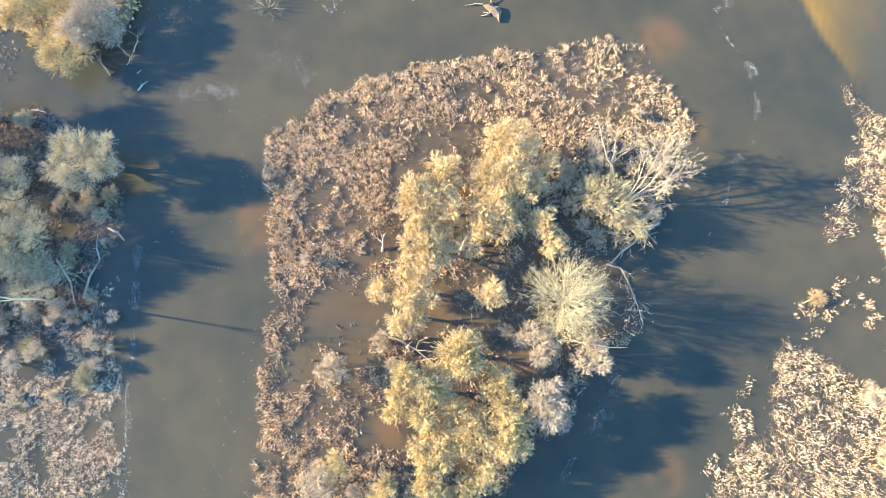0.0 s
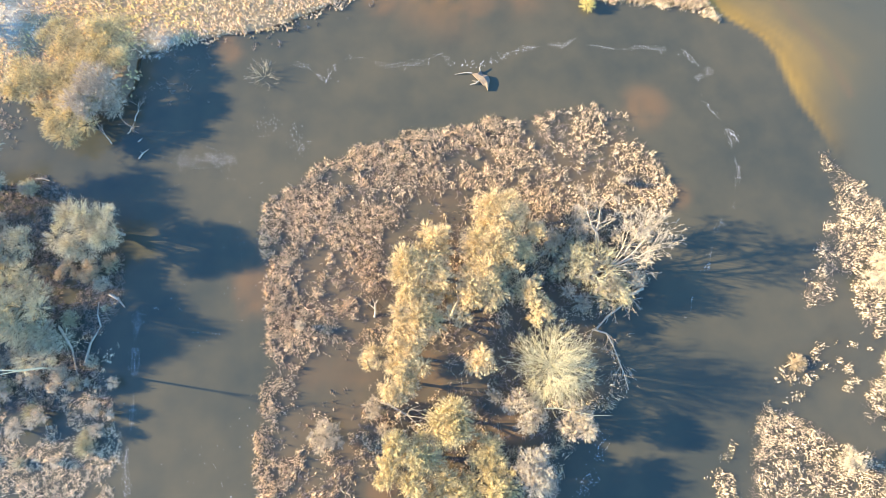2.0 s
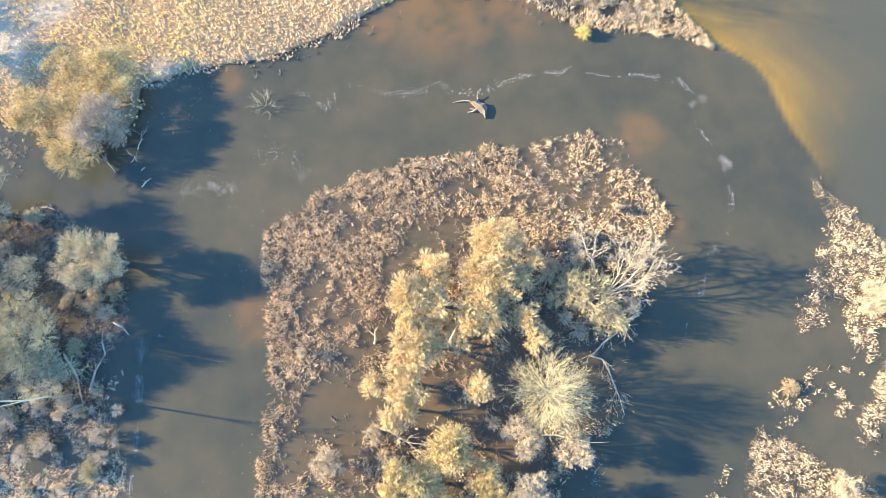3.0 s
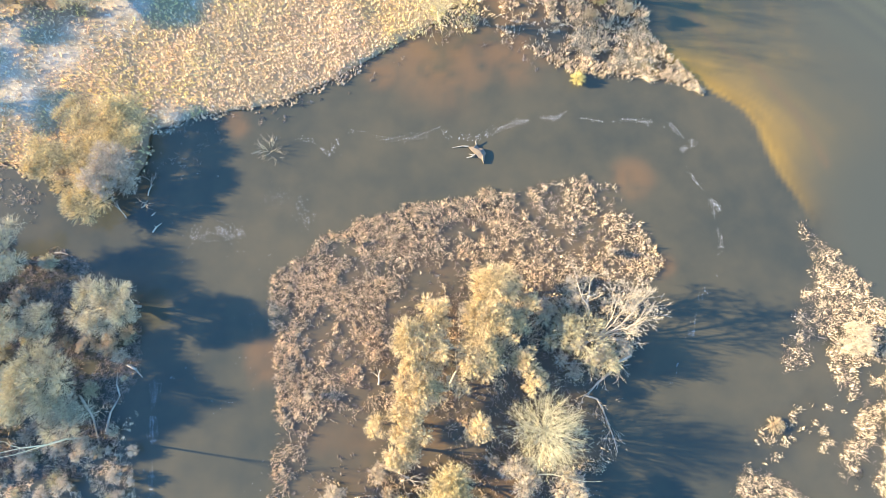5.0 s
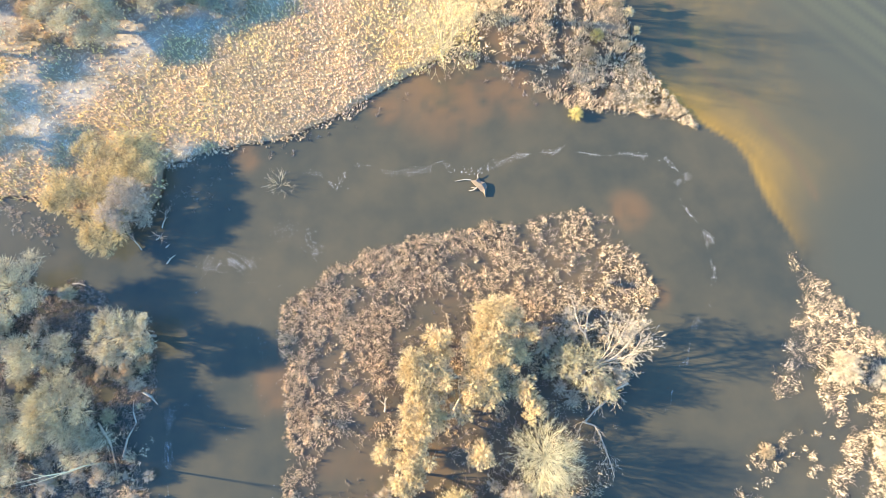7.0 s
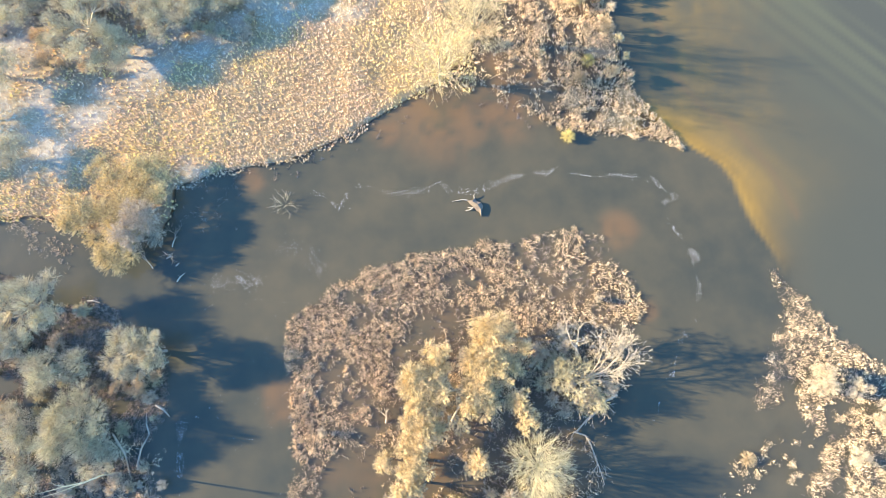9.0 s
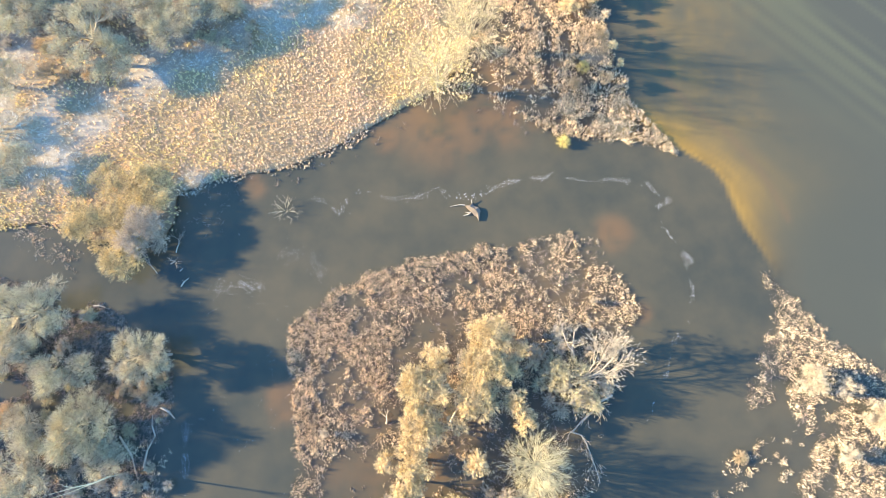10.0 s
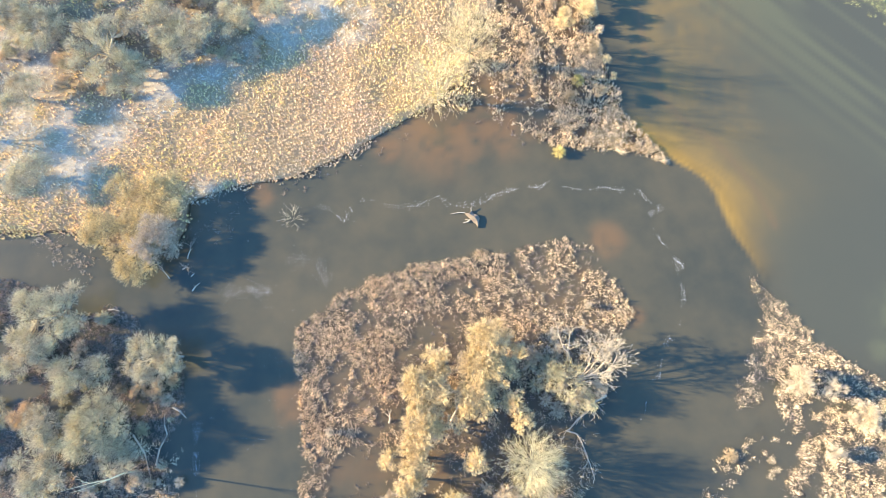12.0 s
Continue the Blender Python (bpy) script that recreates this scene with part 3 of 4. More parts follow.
def crown_twigs(R, top, low, n, count, length, width, lobes=30):
    """A crown of one dome, or of several in a large tree: shoots fan out of each dome's heart, and fine twigs leave their outer halves.
    Returns the twig mesh, and n inner points for the limbs to reach."""
    heads = 1 if R < 1.3 else int(3 + 1.9 * R)
    starts, ways, longs, wides, hearts = [], [], [], [], []
    for k in range(heads):
        turn = 2 * math.pi * (k * 0.618 + rng.uniform(0, 0.15))
        out = 0 if heads == 1 else R * (0.1 if k == 0 else rng.uniform(0.3, 0.68))
        r = R if heads == 1 else min(max(R - out, 0.42 * R), 0.6 * R, 1.9) * rng.uniform(0.85, 1.12)
        peak = top * (1.0 if k == 0 else rng.uniform(0.74, 1.0))
        half = min((peak - low) / 2, 1.15 * r)
        heart = np.array([math.cos(turn) * out, math.sin(turn) * out, peak - half])
        shoots = int(22 + 36 * r * r)
        way = unit(rng.normal(size=(shoots * 2, 3)) + [0, 0, 0.25])
        way = way[way[:, 2] > -0.1][:shoots]
        knobs = unit(rng.normal(size=(lobes // 3, 3)) + [0, 0, 0.4])
        swell = np.max(np.exp(12.0 * (way @ knobs.T - 1)), 1)
        reach = r * (0.82 + 0.12 * swell) * rng.uniform(0.82, 1.04, len(way))
        arm = way * reach[:, None] * [1, 1, half / r]
        bend = unit(way + rng.normal(size=way.shape) * 0.22)
        # the shoots themselves, in two lengths
        starts += [heart + arm * 0.3, heart + arm * 0.62]
        ways += [unit(arm), unit(unit(arm) + bend * 0.5)]
        span = np.linalg.norm(arm, axis=1)
        longs += [span * 0.5, span * 0.42]
        wides += [np.full(len(way), width), np.full(len(way), width)]
        # their twigs
        each = max(4, int(1.15 * n * count * r * r / (R * R) / (1 if heads == 1 else 1.5) / max(1, len(way))))
        own = np.repeat(np.arange(len(way)), each)
        u = rng.uniform(0.15, 1.0, len(own)) ** 0.6
        starts.append(heart + arm[own] * u[:, None] + rng.normal(size=(len(own), 3)) * 0.06)
        ways.append(unit(way[own] + rng.normal(size=(len(own), 3)) * 0.55 + [0, 0, 0.12]))
        longs.append(length * 0.72 * (1.25 - 0.5 * u) * rng.uniform(0.55, 1.15, len(own)))
        wides.append(width * rng.uniform(0.6, 1.35, len(own)))
        hearts.append(heart + arm * rng.uniform(0.55, 0.9, len(way))[:, None])
    start, way, long, wide = (np.concatenate(a) for a in (starts, ways, longs, wides))
    inner = np.concatenate(hearts)
    v, f = slivers(start, way, long, wide)
    return v, f, inner[rng.choice(len(inner), min(n, len(inner)), replace=False)]


def tree(name, x, y, R, top, twig, bark, label, category="willow tree", group="", twigs=17, fine=0.046, limbs=6, pack=11.0):
    """A tree of dense bare twigs: short trunk, main limbs with their branches, and a crown of twig brushes."""
    ob = root(name, x, y, label, category, group)
    low = top * 0.34
    n = max(14, int(pack * math.pi * R * R))
    v, f, p = crown_twigs(R, top * 0.96, low, n, twigs, 0.16 * R**0.5 + 0.2, fine)
    fork = np.array([0, 0, max(0.25, low * 0.8)])
    r0 = 0.05 + 0.045 * R
    stems = [[0, 0, -0.3, *(fork * 0.5), r0 * 1.25, r0], [*(fork * 0.5), *fork, r0, r0 * 0.85]]
    part("trunk", mesh_of("trunk", *tubes(stems, 7), bark), ob)
    heads = p[rng.choice(len(p), min(limbs, len(p)), replace=False)]
    owner = np.argmin(np.linalg.norm(p[:, None] - heads[None], axis=2), 1)
    for k in range(len(heads)):
        mine = p[owner == k]
        if not len(mine):
            continue
        knee = fork + (mine.mean(0) - fork) * 0.55 + rng.normal(size=3) * 0.1
        rods = [[*fork, *knee, r0 * 0.6, r0 * 0.38]]
        few = mine[::9]
        rods += [[*knee, *(knee + (q - knee) * 0.5 + [0, 0, -0.05 * R]), r0 * 0.2, r0 * 0.14] for q in few]
        rods += [[*(knee + (q - knee) * 0.5 + [0, 0, -0.05 * R]), *q, r0 * 0.14, 0.018] for q in few]
        part("limb", mesh_of("limb", *tubes(rods, 3), SHOOT_BARK), ob)
    part("crown", mesh_of("crown", v, f, twig), ob)
    return ob


def bush(name, x, y, R, top, twig, label, category="bush", group="", twigs=24, fine=0.03, bark=BARK):
    """A shrub: stems that fan from the ground, and their twigs."""
    ob = root(name, x, y, label, category, group)
    n = max(16, int(13 * math.pi * R * R))
    v, f, p = crown_twigs(R * 0.95, top * 0.95, 0.1, n, twigs, 0.16 * R**0.5 + 0.15, fine, 20)
    pick = p[:: max(1, n // 14)]
    mid = pick * [0.45, 0.45, 0.55]
    rods = [[0, 0, -0.2, *m, 0.04, 0.03] for m in mid] + [[*m, *q, 0.03, 0.012] for m, q in zip(mid, pick)]
    part("stool", mesh_of("stool", *tubes(rods, 3), bark), ob)
    part("crown", mesh_of("crown", v, f, twig), ob)
    return ob


def branchy_tree(name, x, y, R, top, twig, bark, label, category="tree", group="", limbs=24, levels=2, twigs=14, fine=0.03, turn=(0, 360), thick=1.0, stem=0.16, fork=0.15):
    """A tree whose pale limbs show: many forking limbs that spread into a dome, with thin twigs at their ends."""
    ob = root(name, x, y, label, category, group)
    r0 = (0.05 + 0.03 * R) * thick
    part("trunk", mesh_of("trunk", *tubes([[0, 0, -0.3, 0, 0, top * 0.16, r0 * 1.4, r0], [0, 0, top * 0.16, 0.1, 0, top * stem, r0, r0 * 0.6]], 7), bark), ob)
    tips = []
    for k in range(limbs):
        a = radians(turn[0] + (turn[1] - turn[0]) * ((k * 0.618) % 1.0))
        up = math.asin(min(0.98, ((k + 0.5) / limbs) ** 0.8))
        way = np.array([math.cos(a) * math.cos(up) * R, math.sin(a) * math.cos(up) * R, max(0.12, math.sin(up)) * top * (0.95 - fork)])
        rods, ends = branching((0, 0, top * fork), way, np.linalg.norm(way) * rng.uniform(0.55, 0.68), r0 * 0.4, levels, 0.34, 3, 0.06)
        tips += ends
        part("limb", mesh_of("limb", *tubes(rods, 4), bark), ob)
    v, f = brushes(np.array([t[0] for t in tips]), np.array([t[1] for t in tips]), twigs, 0.28 + 0.08 * R, fine * 0.75, 0.5)
    part("crown", mesh_of("crown", v, f, twig), ob)
    return ob


ISLE = "willows on the island"
for x, y, R in [(-0.7, 17.1, 2.2), (-2.2, 14.0, 3.3), (-2.3, 9.8, 2.9), (-3.1, 6.0, 2.4), (-3.9, 3.7, 2.2), (-6.6, 6.1, 1.4), (0.1, 12.3, 1.3),
                (5.8, 19.6, 2.9), (4.9, 16.2, 3.0), (4.3, 12.7, 2.8), (9.3, 18.1, 1.4), (7.9, 15.7, 1.9), (8.6, 12.1, 1.8), (9.5, 10.0, 1.5), (3.6, 5.7, 1.8), (1.9, 10.0, 1.4)]:
    tree("willow_tree", x - 0.1, y - 0.4, R * 1.14, 2.9 + 0.55 * R, STRAW_TWIG, BARK, "bare willow with a dense crown of straw-yellow twigs", group=ISLE)
for x, y, R in [(0.7, 0.4, 2.6), (-3.0, -2.7, 3.1), (-5.1, -4.0, 1.6), (0.9, -5.9, 2.5), (4.3, -5.9, 2.8), (-1.6, -7.8, 2.4), (3.9, -2.4, 2.0), (2.5, -9.7, 1.8), (-2.4, -10.3, 2.0), (0.8, -11.4, 1.7), (-6.0, -11.3, 1.7), (-10.5, -9.0, 1.6)]:
    tree("willow_tree", x + 0.1, y - 0.6, R * 1.14, 2.7 + 0.6 * R, GREEN_TWIG, BARK, "bare willow with olive-yellow twigs at the island's middle", group=ISLE)
for x, y, R, mat in [(7.5, 0.8, 2.3, PINK_TWIG), (12.2, -0.2, 2.2, PINK_TWIG), (8.5, -4.5, 2.6, GREY_TWIG), (-11.8, -10.8, 2.0, PINK_TWIG)]:
    tree("willow_tree", x * 1.015, y, R * 1.05, 1.6 + 1.1 * R, mat, BARK, "greyish bare willow with fine twigs", group=ISLE, fine=0.035)
branchy_tree("willow_tree", 10.5, 4.6, 3.1, 5.6, DUN_TWIG, PALE_BARK, "broad bare willow with pale spreading branches", "willow tree", ISLE, limbs=64, twigs=6, fine=0.024, thick=0.7)
for x, y, R in [(-6.5, 1.0, 1.4), (-5.7, -1.1, 0.9), (-11.0, -1.6, 2.0), (-13.9, 8.8, 0.8), (18.7, 23.2, 0.7), (4.9, 1.9, 1.0), (-8.8, -12.0, 1.0), (19.0, 13.0, 0.9), (11.5, 17.1, 1.4), (13.8, 10.7, 1.3)]:
    bush("bush", x, y, R, 0.8 + R, PINK_TWIG, "small pinkish leafless bush among the reeds", group="bushes among the reeds")
for x, y, R in [(15.1, 14.0, 2.6), (13.2, 14.5, 1.7), (17.0, 11.7, 1.6)]:
    branchy_tree("willow_shrub", x, y, R * 0.9, 1.6 + 0.8 * R, DUN_TWIG, SHOOT_BARK, "low bare olive-brown shrub", "shrub", "bushes among the reeds", limbs=22, twigs=9, thick=0.55)

for x, y, R, mat in [(-42.9, 34.7, 3.4, GREEN_TWIG), (-38.5, 30.6, 3.6, GREEN_TWIG), (-35.7, 33.2, 3.4, GREY_TWIG), (-35.4, 38.8, 4.2, GREEN_TWIG), (-34.2, 32.3, 2.0, PINK_TWIG), (-40.4, 39.9, 2.8, GREEN_TWIG), (-38.2, 35.4, 2.8, GREEN_TWIG)]:
    tree("willow_tree", x * 1.02, y + 0.3, R * 1.12, 1.4 + 0.6 * R if y < 34.5 else 0.9 + 0.5 * R, mat, BARK, "bare olive-grey willow on the north bank", group="willows on the north bank", twigs=9, fine=0.04)
for x, y, R in [(-47.8, 23.9, 5.2), (-51.3, 19.4, 3.6), (-35.4, 18.4, 3.8), (-41.5, 10.9, 4.5), (-46.3, 16.6, 2.9), (-42.3, 17.1, 2.2), (-48.2, 5.5, 3.5), (-43.9, 9.6, 2.8), (-48.6, 10.4, 2.9), (-38.9, 7.5, 3.0)]:
    tree("alder_tree", x, y, R * 1.2, (1.8 + 0.85 * R if y > 9 else 1.2 + 0.6 * R), OLIVE_TWIG if R != 4.5 else DUN_TWIG, BARK, "bare grey-olive tree on the shaded west bank", "tree", "trees on the west bank", twigs=8, fine=0.034, pack=9)
for x, y, R, mat in [(-35.2, 14.5, 1.9, TAWNY_TWIG), (-37.4, 14.8, 1.6, TAWNY_TWIG), (-34.0, 13.2, 1.2, PINK_TWIG), (-33.4, 15.6, 1.1, TAWNY_TWIG), (-32.0, 3.5, 0.9, PINK_TWIG), (-39.9, 14.7, 1.0, TAWNY_TWIG), (-51.4, 11.7, 2.2, TAWNY_TWIG), (-33.5, 1.2, 1.1, GREY_TWIG), (-33.0, -0.9, 1.0, GREY_TWIG), (-31.9, 0.5, 0.6, GREY_TWIG), (-35.4, 3.5, 0.9, TAWNY_TWIG), (-36.8, 3.8, 1.7, PINK_TWIG), (-39.6, 4.2, 1.5, GREY_TWIG), (-42.5, 3.0, 1.6, GREY_TWIG), (-38.4, 0.4, 1.4, GREY_TWIG), (-40.7, -0.6, 1.3, GREY_TWIG)]:
    bush("bush", x, y, R, 0.8 + R, mat, "small leafless bush on the west bank", group="bushes on the west bank")
x, y = scatter(-62, -33, -4, 27, 0.16)
for px, py in zip(*keep(x, y, (depth_in(x, y, WEST) > 1.0) * 0.75)):
    r = rng.uniform(0.5, 1.5)
    bush("bush", float(px), float(py), r, 0.5 + 0.6 * r, (OLIVE_TWIG, GREY_TWIG, DUN_TWIG, OLIVE_TWIG)[int(rng.integers(0, 4))], "low tangled shrub in the flooded wood", "shrub", "undergrowth of the flooded wood", twigs=16, fine=0.032)
x, y = scatter(-62, -24, 54, 70, 0.32)
for px, py in zip(*keep(x, y, (y > 60 - (x + 62) * 0.1 + 2 * (x > -40)) * 0.7)):
    r = rng.uniform(0.6, 1.7)
    bush("bush", float(px), float(py), r, 0.5 + 0.8 * r, (OLIVE_TWIG, GREY_TWIG, DUN_TWIG, TAWNY_TWIG)[int(rng.integers(0, 4))], "low tangled shrub under the northern trees", "shrub", "undergrowth of the northern wood", twigs=16, fine=0.032)
tree("alder_tree", -32.8, 18.4, 2.6, 5.2, OLIVE_TWIG, BARK, "dark bare alder leaning over the water", "tree", "trees on the west bank", fine=0.034)
for x, y, R in [(-45.0, 59.8, 5.7), (-41.6, 57.0, 4.0), (-34.3, 61.5, 4.9), (-27.6, 64.3, 2.9), (-54.2, 63.8, 4.1), (-56.1, 54.3, 3.2), (-54.2, 43.0, 3.3), (-22.5, 66.5, 2.0), (-58.3, 66.2, 3.4), (-38.0, 64.8, 4.1)]:
    tree("alder_tree", x, y, R * 1.22, 2.0 + 0.55 * R, OLIVE_TWIG, BARK, "bare grey-olive tree of the northern wood", "tree", "trees of the northern wood", twigs=7, fine=0.036, pack=9)
for x, y, R in [(-51.2, 56.1, 1.8), (-45.6, 54.9, 1.2), (-48.5, 55.3, 1.2)]:
    bush("bush", x, y, R, 0.8 + R, TAWNY_TWIG, "tawny bush at the wood's edge", group="bushes at the wood's edge")
branchy_tree("ash_tree", 5.0, 57.8, 3.9, 10.5, STRAW_TWIG, SHOOT_BARK, "tall bare tree with pale spreading twigs on the bank", "tree", limbs=40, twigs=5, thick=0.75, stem=0.55, fork=0.24)
branchy_tree("ash_tree", 0.5, 52.1, 3.5, 10.5, STRAW_TWIG, SHOOT_BARK, "tall bare bank tree with yellow lichened twigs", "tree", limbs=32, twigs=4, thick=0.8, stem=0.55, fork=0.2)
for x, y, R, mat in [(19.8, 53.9, 1.2, YELLOW_TWIG), (18.6, 63.4, 2.2, STRAW_TWIG), (22.0, 64.5, 2.0, STRAW_TWIG), (22.3, 58.5, 1.5, TAWNY_TWIG), (22.4, 51.9, 1.4, TAWNY_TWIG), (18.4, 51.6, 1.3, TAWNY_TWIG), (23.8, 56.6, 0.9, STRAW_TWIG), (23.2, 61.2, 0.9, PINK_TWIG), (21.3, 67.5, 1.6, STRAW_TWIG), (24.4, 54.0, 0.8, STRAW_TWIG), (16.6, 43.9, 1.2, YELLOW_TWIG), (0.4, 52.6, 1.3, YELLOW_TWIG), (4.0, 57.6, 1.6, STRAW_TWIG)]:
    bush("bush", x, y, R, 1.4 * R if y < 50 or x < 5 else (1.8 + 0.8 * R if x > 21 else 1.0 + 0.7 * R), mat, "tall leafless bush on the reedy spit", group="bushes on the spit", twigs=30)
for x, y, R in [(43.0, 13.4, 2.4), (47.0, 12.1, 1.8), (50.0, 8.8, 2.6), (46.0, 5.0, 1.6), (37.4, -4.0, 1.6), (38.5, -9.6, 2.0)]:
    bush("bush", x, y, R, 1.0 + R, PINK_TWIG, "pale straw-coloured bush on the east bank", group="bushes on the east bank")
branchy_tree("bush", -19.3, 36.1, 1.9, 1.9, PALE_TWIG, PALE_BARK, "small pale open bush standing in the water", "bush", limbs=18, levels=1, twigs=4, fine=0.02, thick=0.5)
bush("reed_tuft", 34.2, 4.7, 1.2, 0.55, TAWNY_TWIG, "round tawny reed hummock in the water", "reed hummock")

# unseen trees carry the wood on past the meadow's western end, added to shade it
for x, y, R in [(-66, 70, 4.5), (-56, 74, 4.5), (-46, 76, 4.5), (-62, 22, 3.5), (-64, 10, 3.5), (-65, 49, 3.4), (-66, 43.5, 3.0)]:
    tree("alder_tree", x, y, R, 2.4 + 0.8 * R, OLIVE_TWIG, BARK, "bare grey-olive tree added out of view in the west for shade", "tree", "trees of the western wood", twigs=12, fine=0.024, pack=9)


# ---- dead wood, drift and foam ----
def dead_tree(name, x, y, way, length, radius, label, z=0.25, levels=3, spread=0.5, lift=0.02, mat=DEAD_WOOD, forks=3, category="fallen tree", twigs=0):
    """A lying or leaning trunk with its bare branches."""
    ob = root(name, x, y, label, category)
    ob.location.z = z
    rods, ends = branching((0, 0, 0), way, length, radius, levels, spread, forks, lift)
    part("trunk", mesh_of("trunk", *tubes(rods[:3], 7), mat), ob)
    part("branchwork", mesh_of("branchwork", *tubes(rods[3:], 4), mat), ob)
    if twigs:
        v, f = brushes(np.array([e[0] for e in ends]), np.array([e[1] for e in ends]), twigs, 0.5, 0.03, 0.5)
        part("crown", mesh_of("crown", v, f, PINK_TWIG), ob)
    return ob


def dead_limb(name, line, radius, label, twiggy):
    """A bent dead limb afloat, with broken side shoots."""
    ob = root(name, *line[0], label, "dead branch")
    ob.location.z = 0.1
    pts = np.array([(x - line[0][0], y - line[0][1], 0.12 * math.sin(2.1 * k)) for k, (x, y) in enumerate(line)])
    r = radius * np.linspace(1, 0.4, len(pts))
    part("trunk", mesh_of("trunk", *tubes([[*pts[k], *pts[k + 1], r[k], r[k + 1]] for k in range(len(pts) - 1)], 7), DEAD_WOOD), ob)
    ends = []
    for k in range(int(14 * twiggy) + 4):
        t = rng.uniform(0.15, 1) * (len(pts) - 1.001)
        p = pts[int(t)] + (pts[int(t) + 1] - pts[int(t)]) * (t % 1)
        way = unit(pts[int(t) + 1] - pts[int(t)]) + rng.normal(size=3) * [0.7, 0.7, 0.3]
        more, tips = branching(p, way, rng.uniform(0.6, 1.5), radius * 0.3, 2, 0.45, 2, 0.05)
        ends += tips
        part("side_shoot", mesh_of("side_shoot", *tubes(more, 4), DEAD_WOOD), ob)
    v, f = brushes(np.array([e[0] for e in ends]), np.array([e[1] for e in ends]), 5, 0.35, 0.025, 0.5)
    part("crown", mesh_of("crown", v, f, PALE_TWIG), ob)
    return ob


def log(name, x, y, to_x, to_y, radius, label, z=0.06, category="log"):
    ob = root(name, x, y, label, category)
    ob.location.z = z
    d = np.array([to_x - x, to_y - y, 0.0])
    mid = d * 0.5 + [-d[1] * 0.08, d[0] * 0.08, 0.02]
    part("stem", mesh_of("stem", *tubes([[*(-d * 0.03), 0, 0, 0, radius * 0.3, radius], [0, 0, 0, *mid, radius, radius * 0.8], [*mid, *d, radius * 0.8, radius * 0.45], [*d, *(d * 1.03), radius * 0.45, 0.01]], 8), DEAD_WOOD), ob)
    q = mid + [-d[1] * 0.14, d[0] * 0.14, 0.25]
    part("stub", mesh_of("stub", *tubes([[*mid, *q, radius * 0.4, radius * 0.15]], 5), DEAD_WOOD), ob)
    return ob


def bare_tree(name, base, lines, radius, label, category, shoots=7, long=1.1, twigs=6, mat=DEAD_WOOD, twig=PALE_TWIG):
    """A dead tree known by its main limbs: bent lines from its base, each with side shoots that point onward."""
    ob = root(name, base[0], base[1], label, category)
    ob.location.z = base[2]
    part("trunk", mesh_of("trunk", *tubes([[0, 0, -0.3, 0, 0, 0.2, radius * 1.6, radius * 1.2]], 7), mat), ob)
    ends = []
    for line in lines:
        pts = np.array([(0, 0, 0.1)] + [(p[0] - base[0], p[1] - base[1], p[2] - base[2]) for p in line])
        fine = [pts[0]]
        for a, b in zip(pts, pts[1:]):
            fine += [a + (b - a) * 0.5 + rng.normal(size=3) * 0.07, b]
        pts = np.array(fine)
        r = radius * np.linspace(1, 0.28, len(pts))
        limb = part("limb", mesh_of("limb", *tubes([[*pts[k], *pts[k + 1], r[k], r[k + 1]] for k in range(len(pts) - 1)], 6), mat), ob)
        for k in range(shoots):
            t = (0.3 + 0.7 * (k + rng.uniform(0, 1)) / shoots) * (len(pts) - 1.001)
            go = unit(pts[int(t) + 1] - pts[int(t)]) + rng.normal(size=3) * [0.5, 0.5, 0.3]
            more, tips = branching(pts[int(t)] + (pts[int(t) + 1] - pts[int(t)]) * (t % 1), go, long * rng.uniform(0.6, 1.3), radius * 0.36, 2, 0.4, 2, 0.04)
            ends += tips
            part("side_shoot", mesh_of("side_shoot", *tubes(more, 4), mat), limb)
    v, f = brushes(np.array([e[0] for e in ends]), np.array([e[1] for e in ends]), twigs, 0.4, 0.024, 0.45)
    part("crown", mesh_of("crown", v, f, twig), ob)
    return ob


bare_tree("fallen_tree", (16.7, 14.1, 0.2), [[(17.7, 14.6, 1.8), (18.7, 15.4, 2.8), (19.7, 16.6, 3.6), (20.1, 17.5, 4.0)], [(18.0, 15.4, 2.0), (18.7, 16.7, 3.2), (19.3, 18.1, 3.8)], [(17.8, 14.5, 1.6), (19.0, 14.8, 2.6), (20.0, 15.4, 3.4), (20.7, 16.8, 3.8)], [(17.8, 15.9, 2.0), (18.2, 17.6, 3.0)]],
          0.085, "bleached willow with a leaning fan of white branches", "dead willow", shoots=10, long=1.3, twigs=12)
bare_tree("fallen_tree", (16.9, 14.0, 0.1), [[(18.0, 14.3, 1.4), (19.3, 14.3, 2.2), (19.9, 14.9, 2.6)], [(18.1, 13.7, 1.3), (19.1, 13.5, 1.8)], [(17.4, 13.2, 1.2), (17.9, 12.5, 1.6)], [(16.8, 12.9, 1.2), (16.7, 12.1, 1.6)], [(16.2, 13.0, 1.2), (15.6, 12.2, 1.6)], [(15.5, 13.6, 1.4), (14.4, 12.9, 1.8)]],
          0.085, "bleached split willow stool with spreading white limbs", "dead willow", shoots=6, long=0.9, twigs=5)
bare_tree("dead_tree", (15.9, 16.4, 0.0), [[(15.5, 17.5, 1.6), (14.8, 18.1, 2.4), (14.2, 19.6, 3.2), (13.9, 20.7, 3.6)], [(15.4, 17.7, 1.8), (15.5, 19.0, 2.8), (16.0, 20.2, 3.4)]], 0.13, "pale dead tree with bare forked limbs", "dead tree", shoots=6, long=0.9, twigs=5)
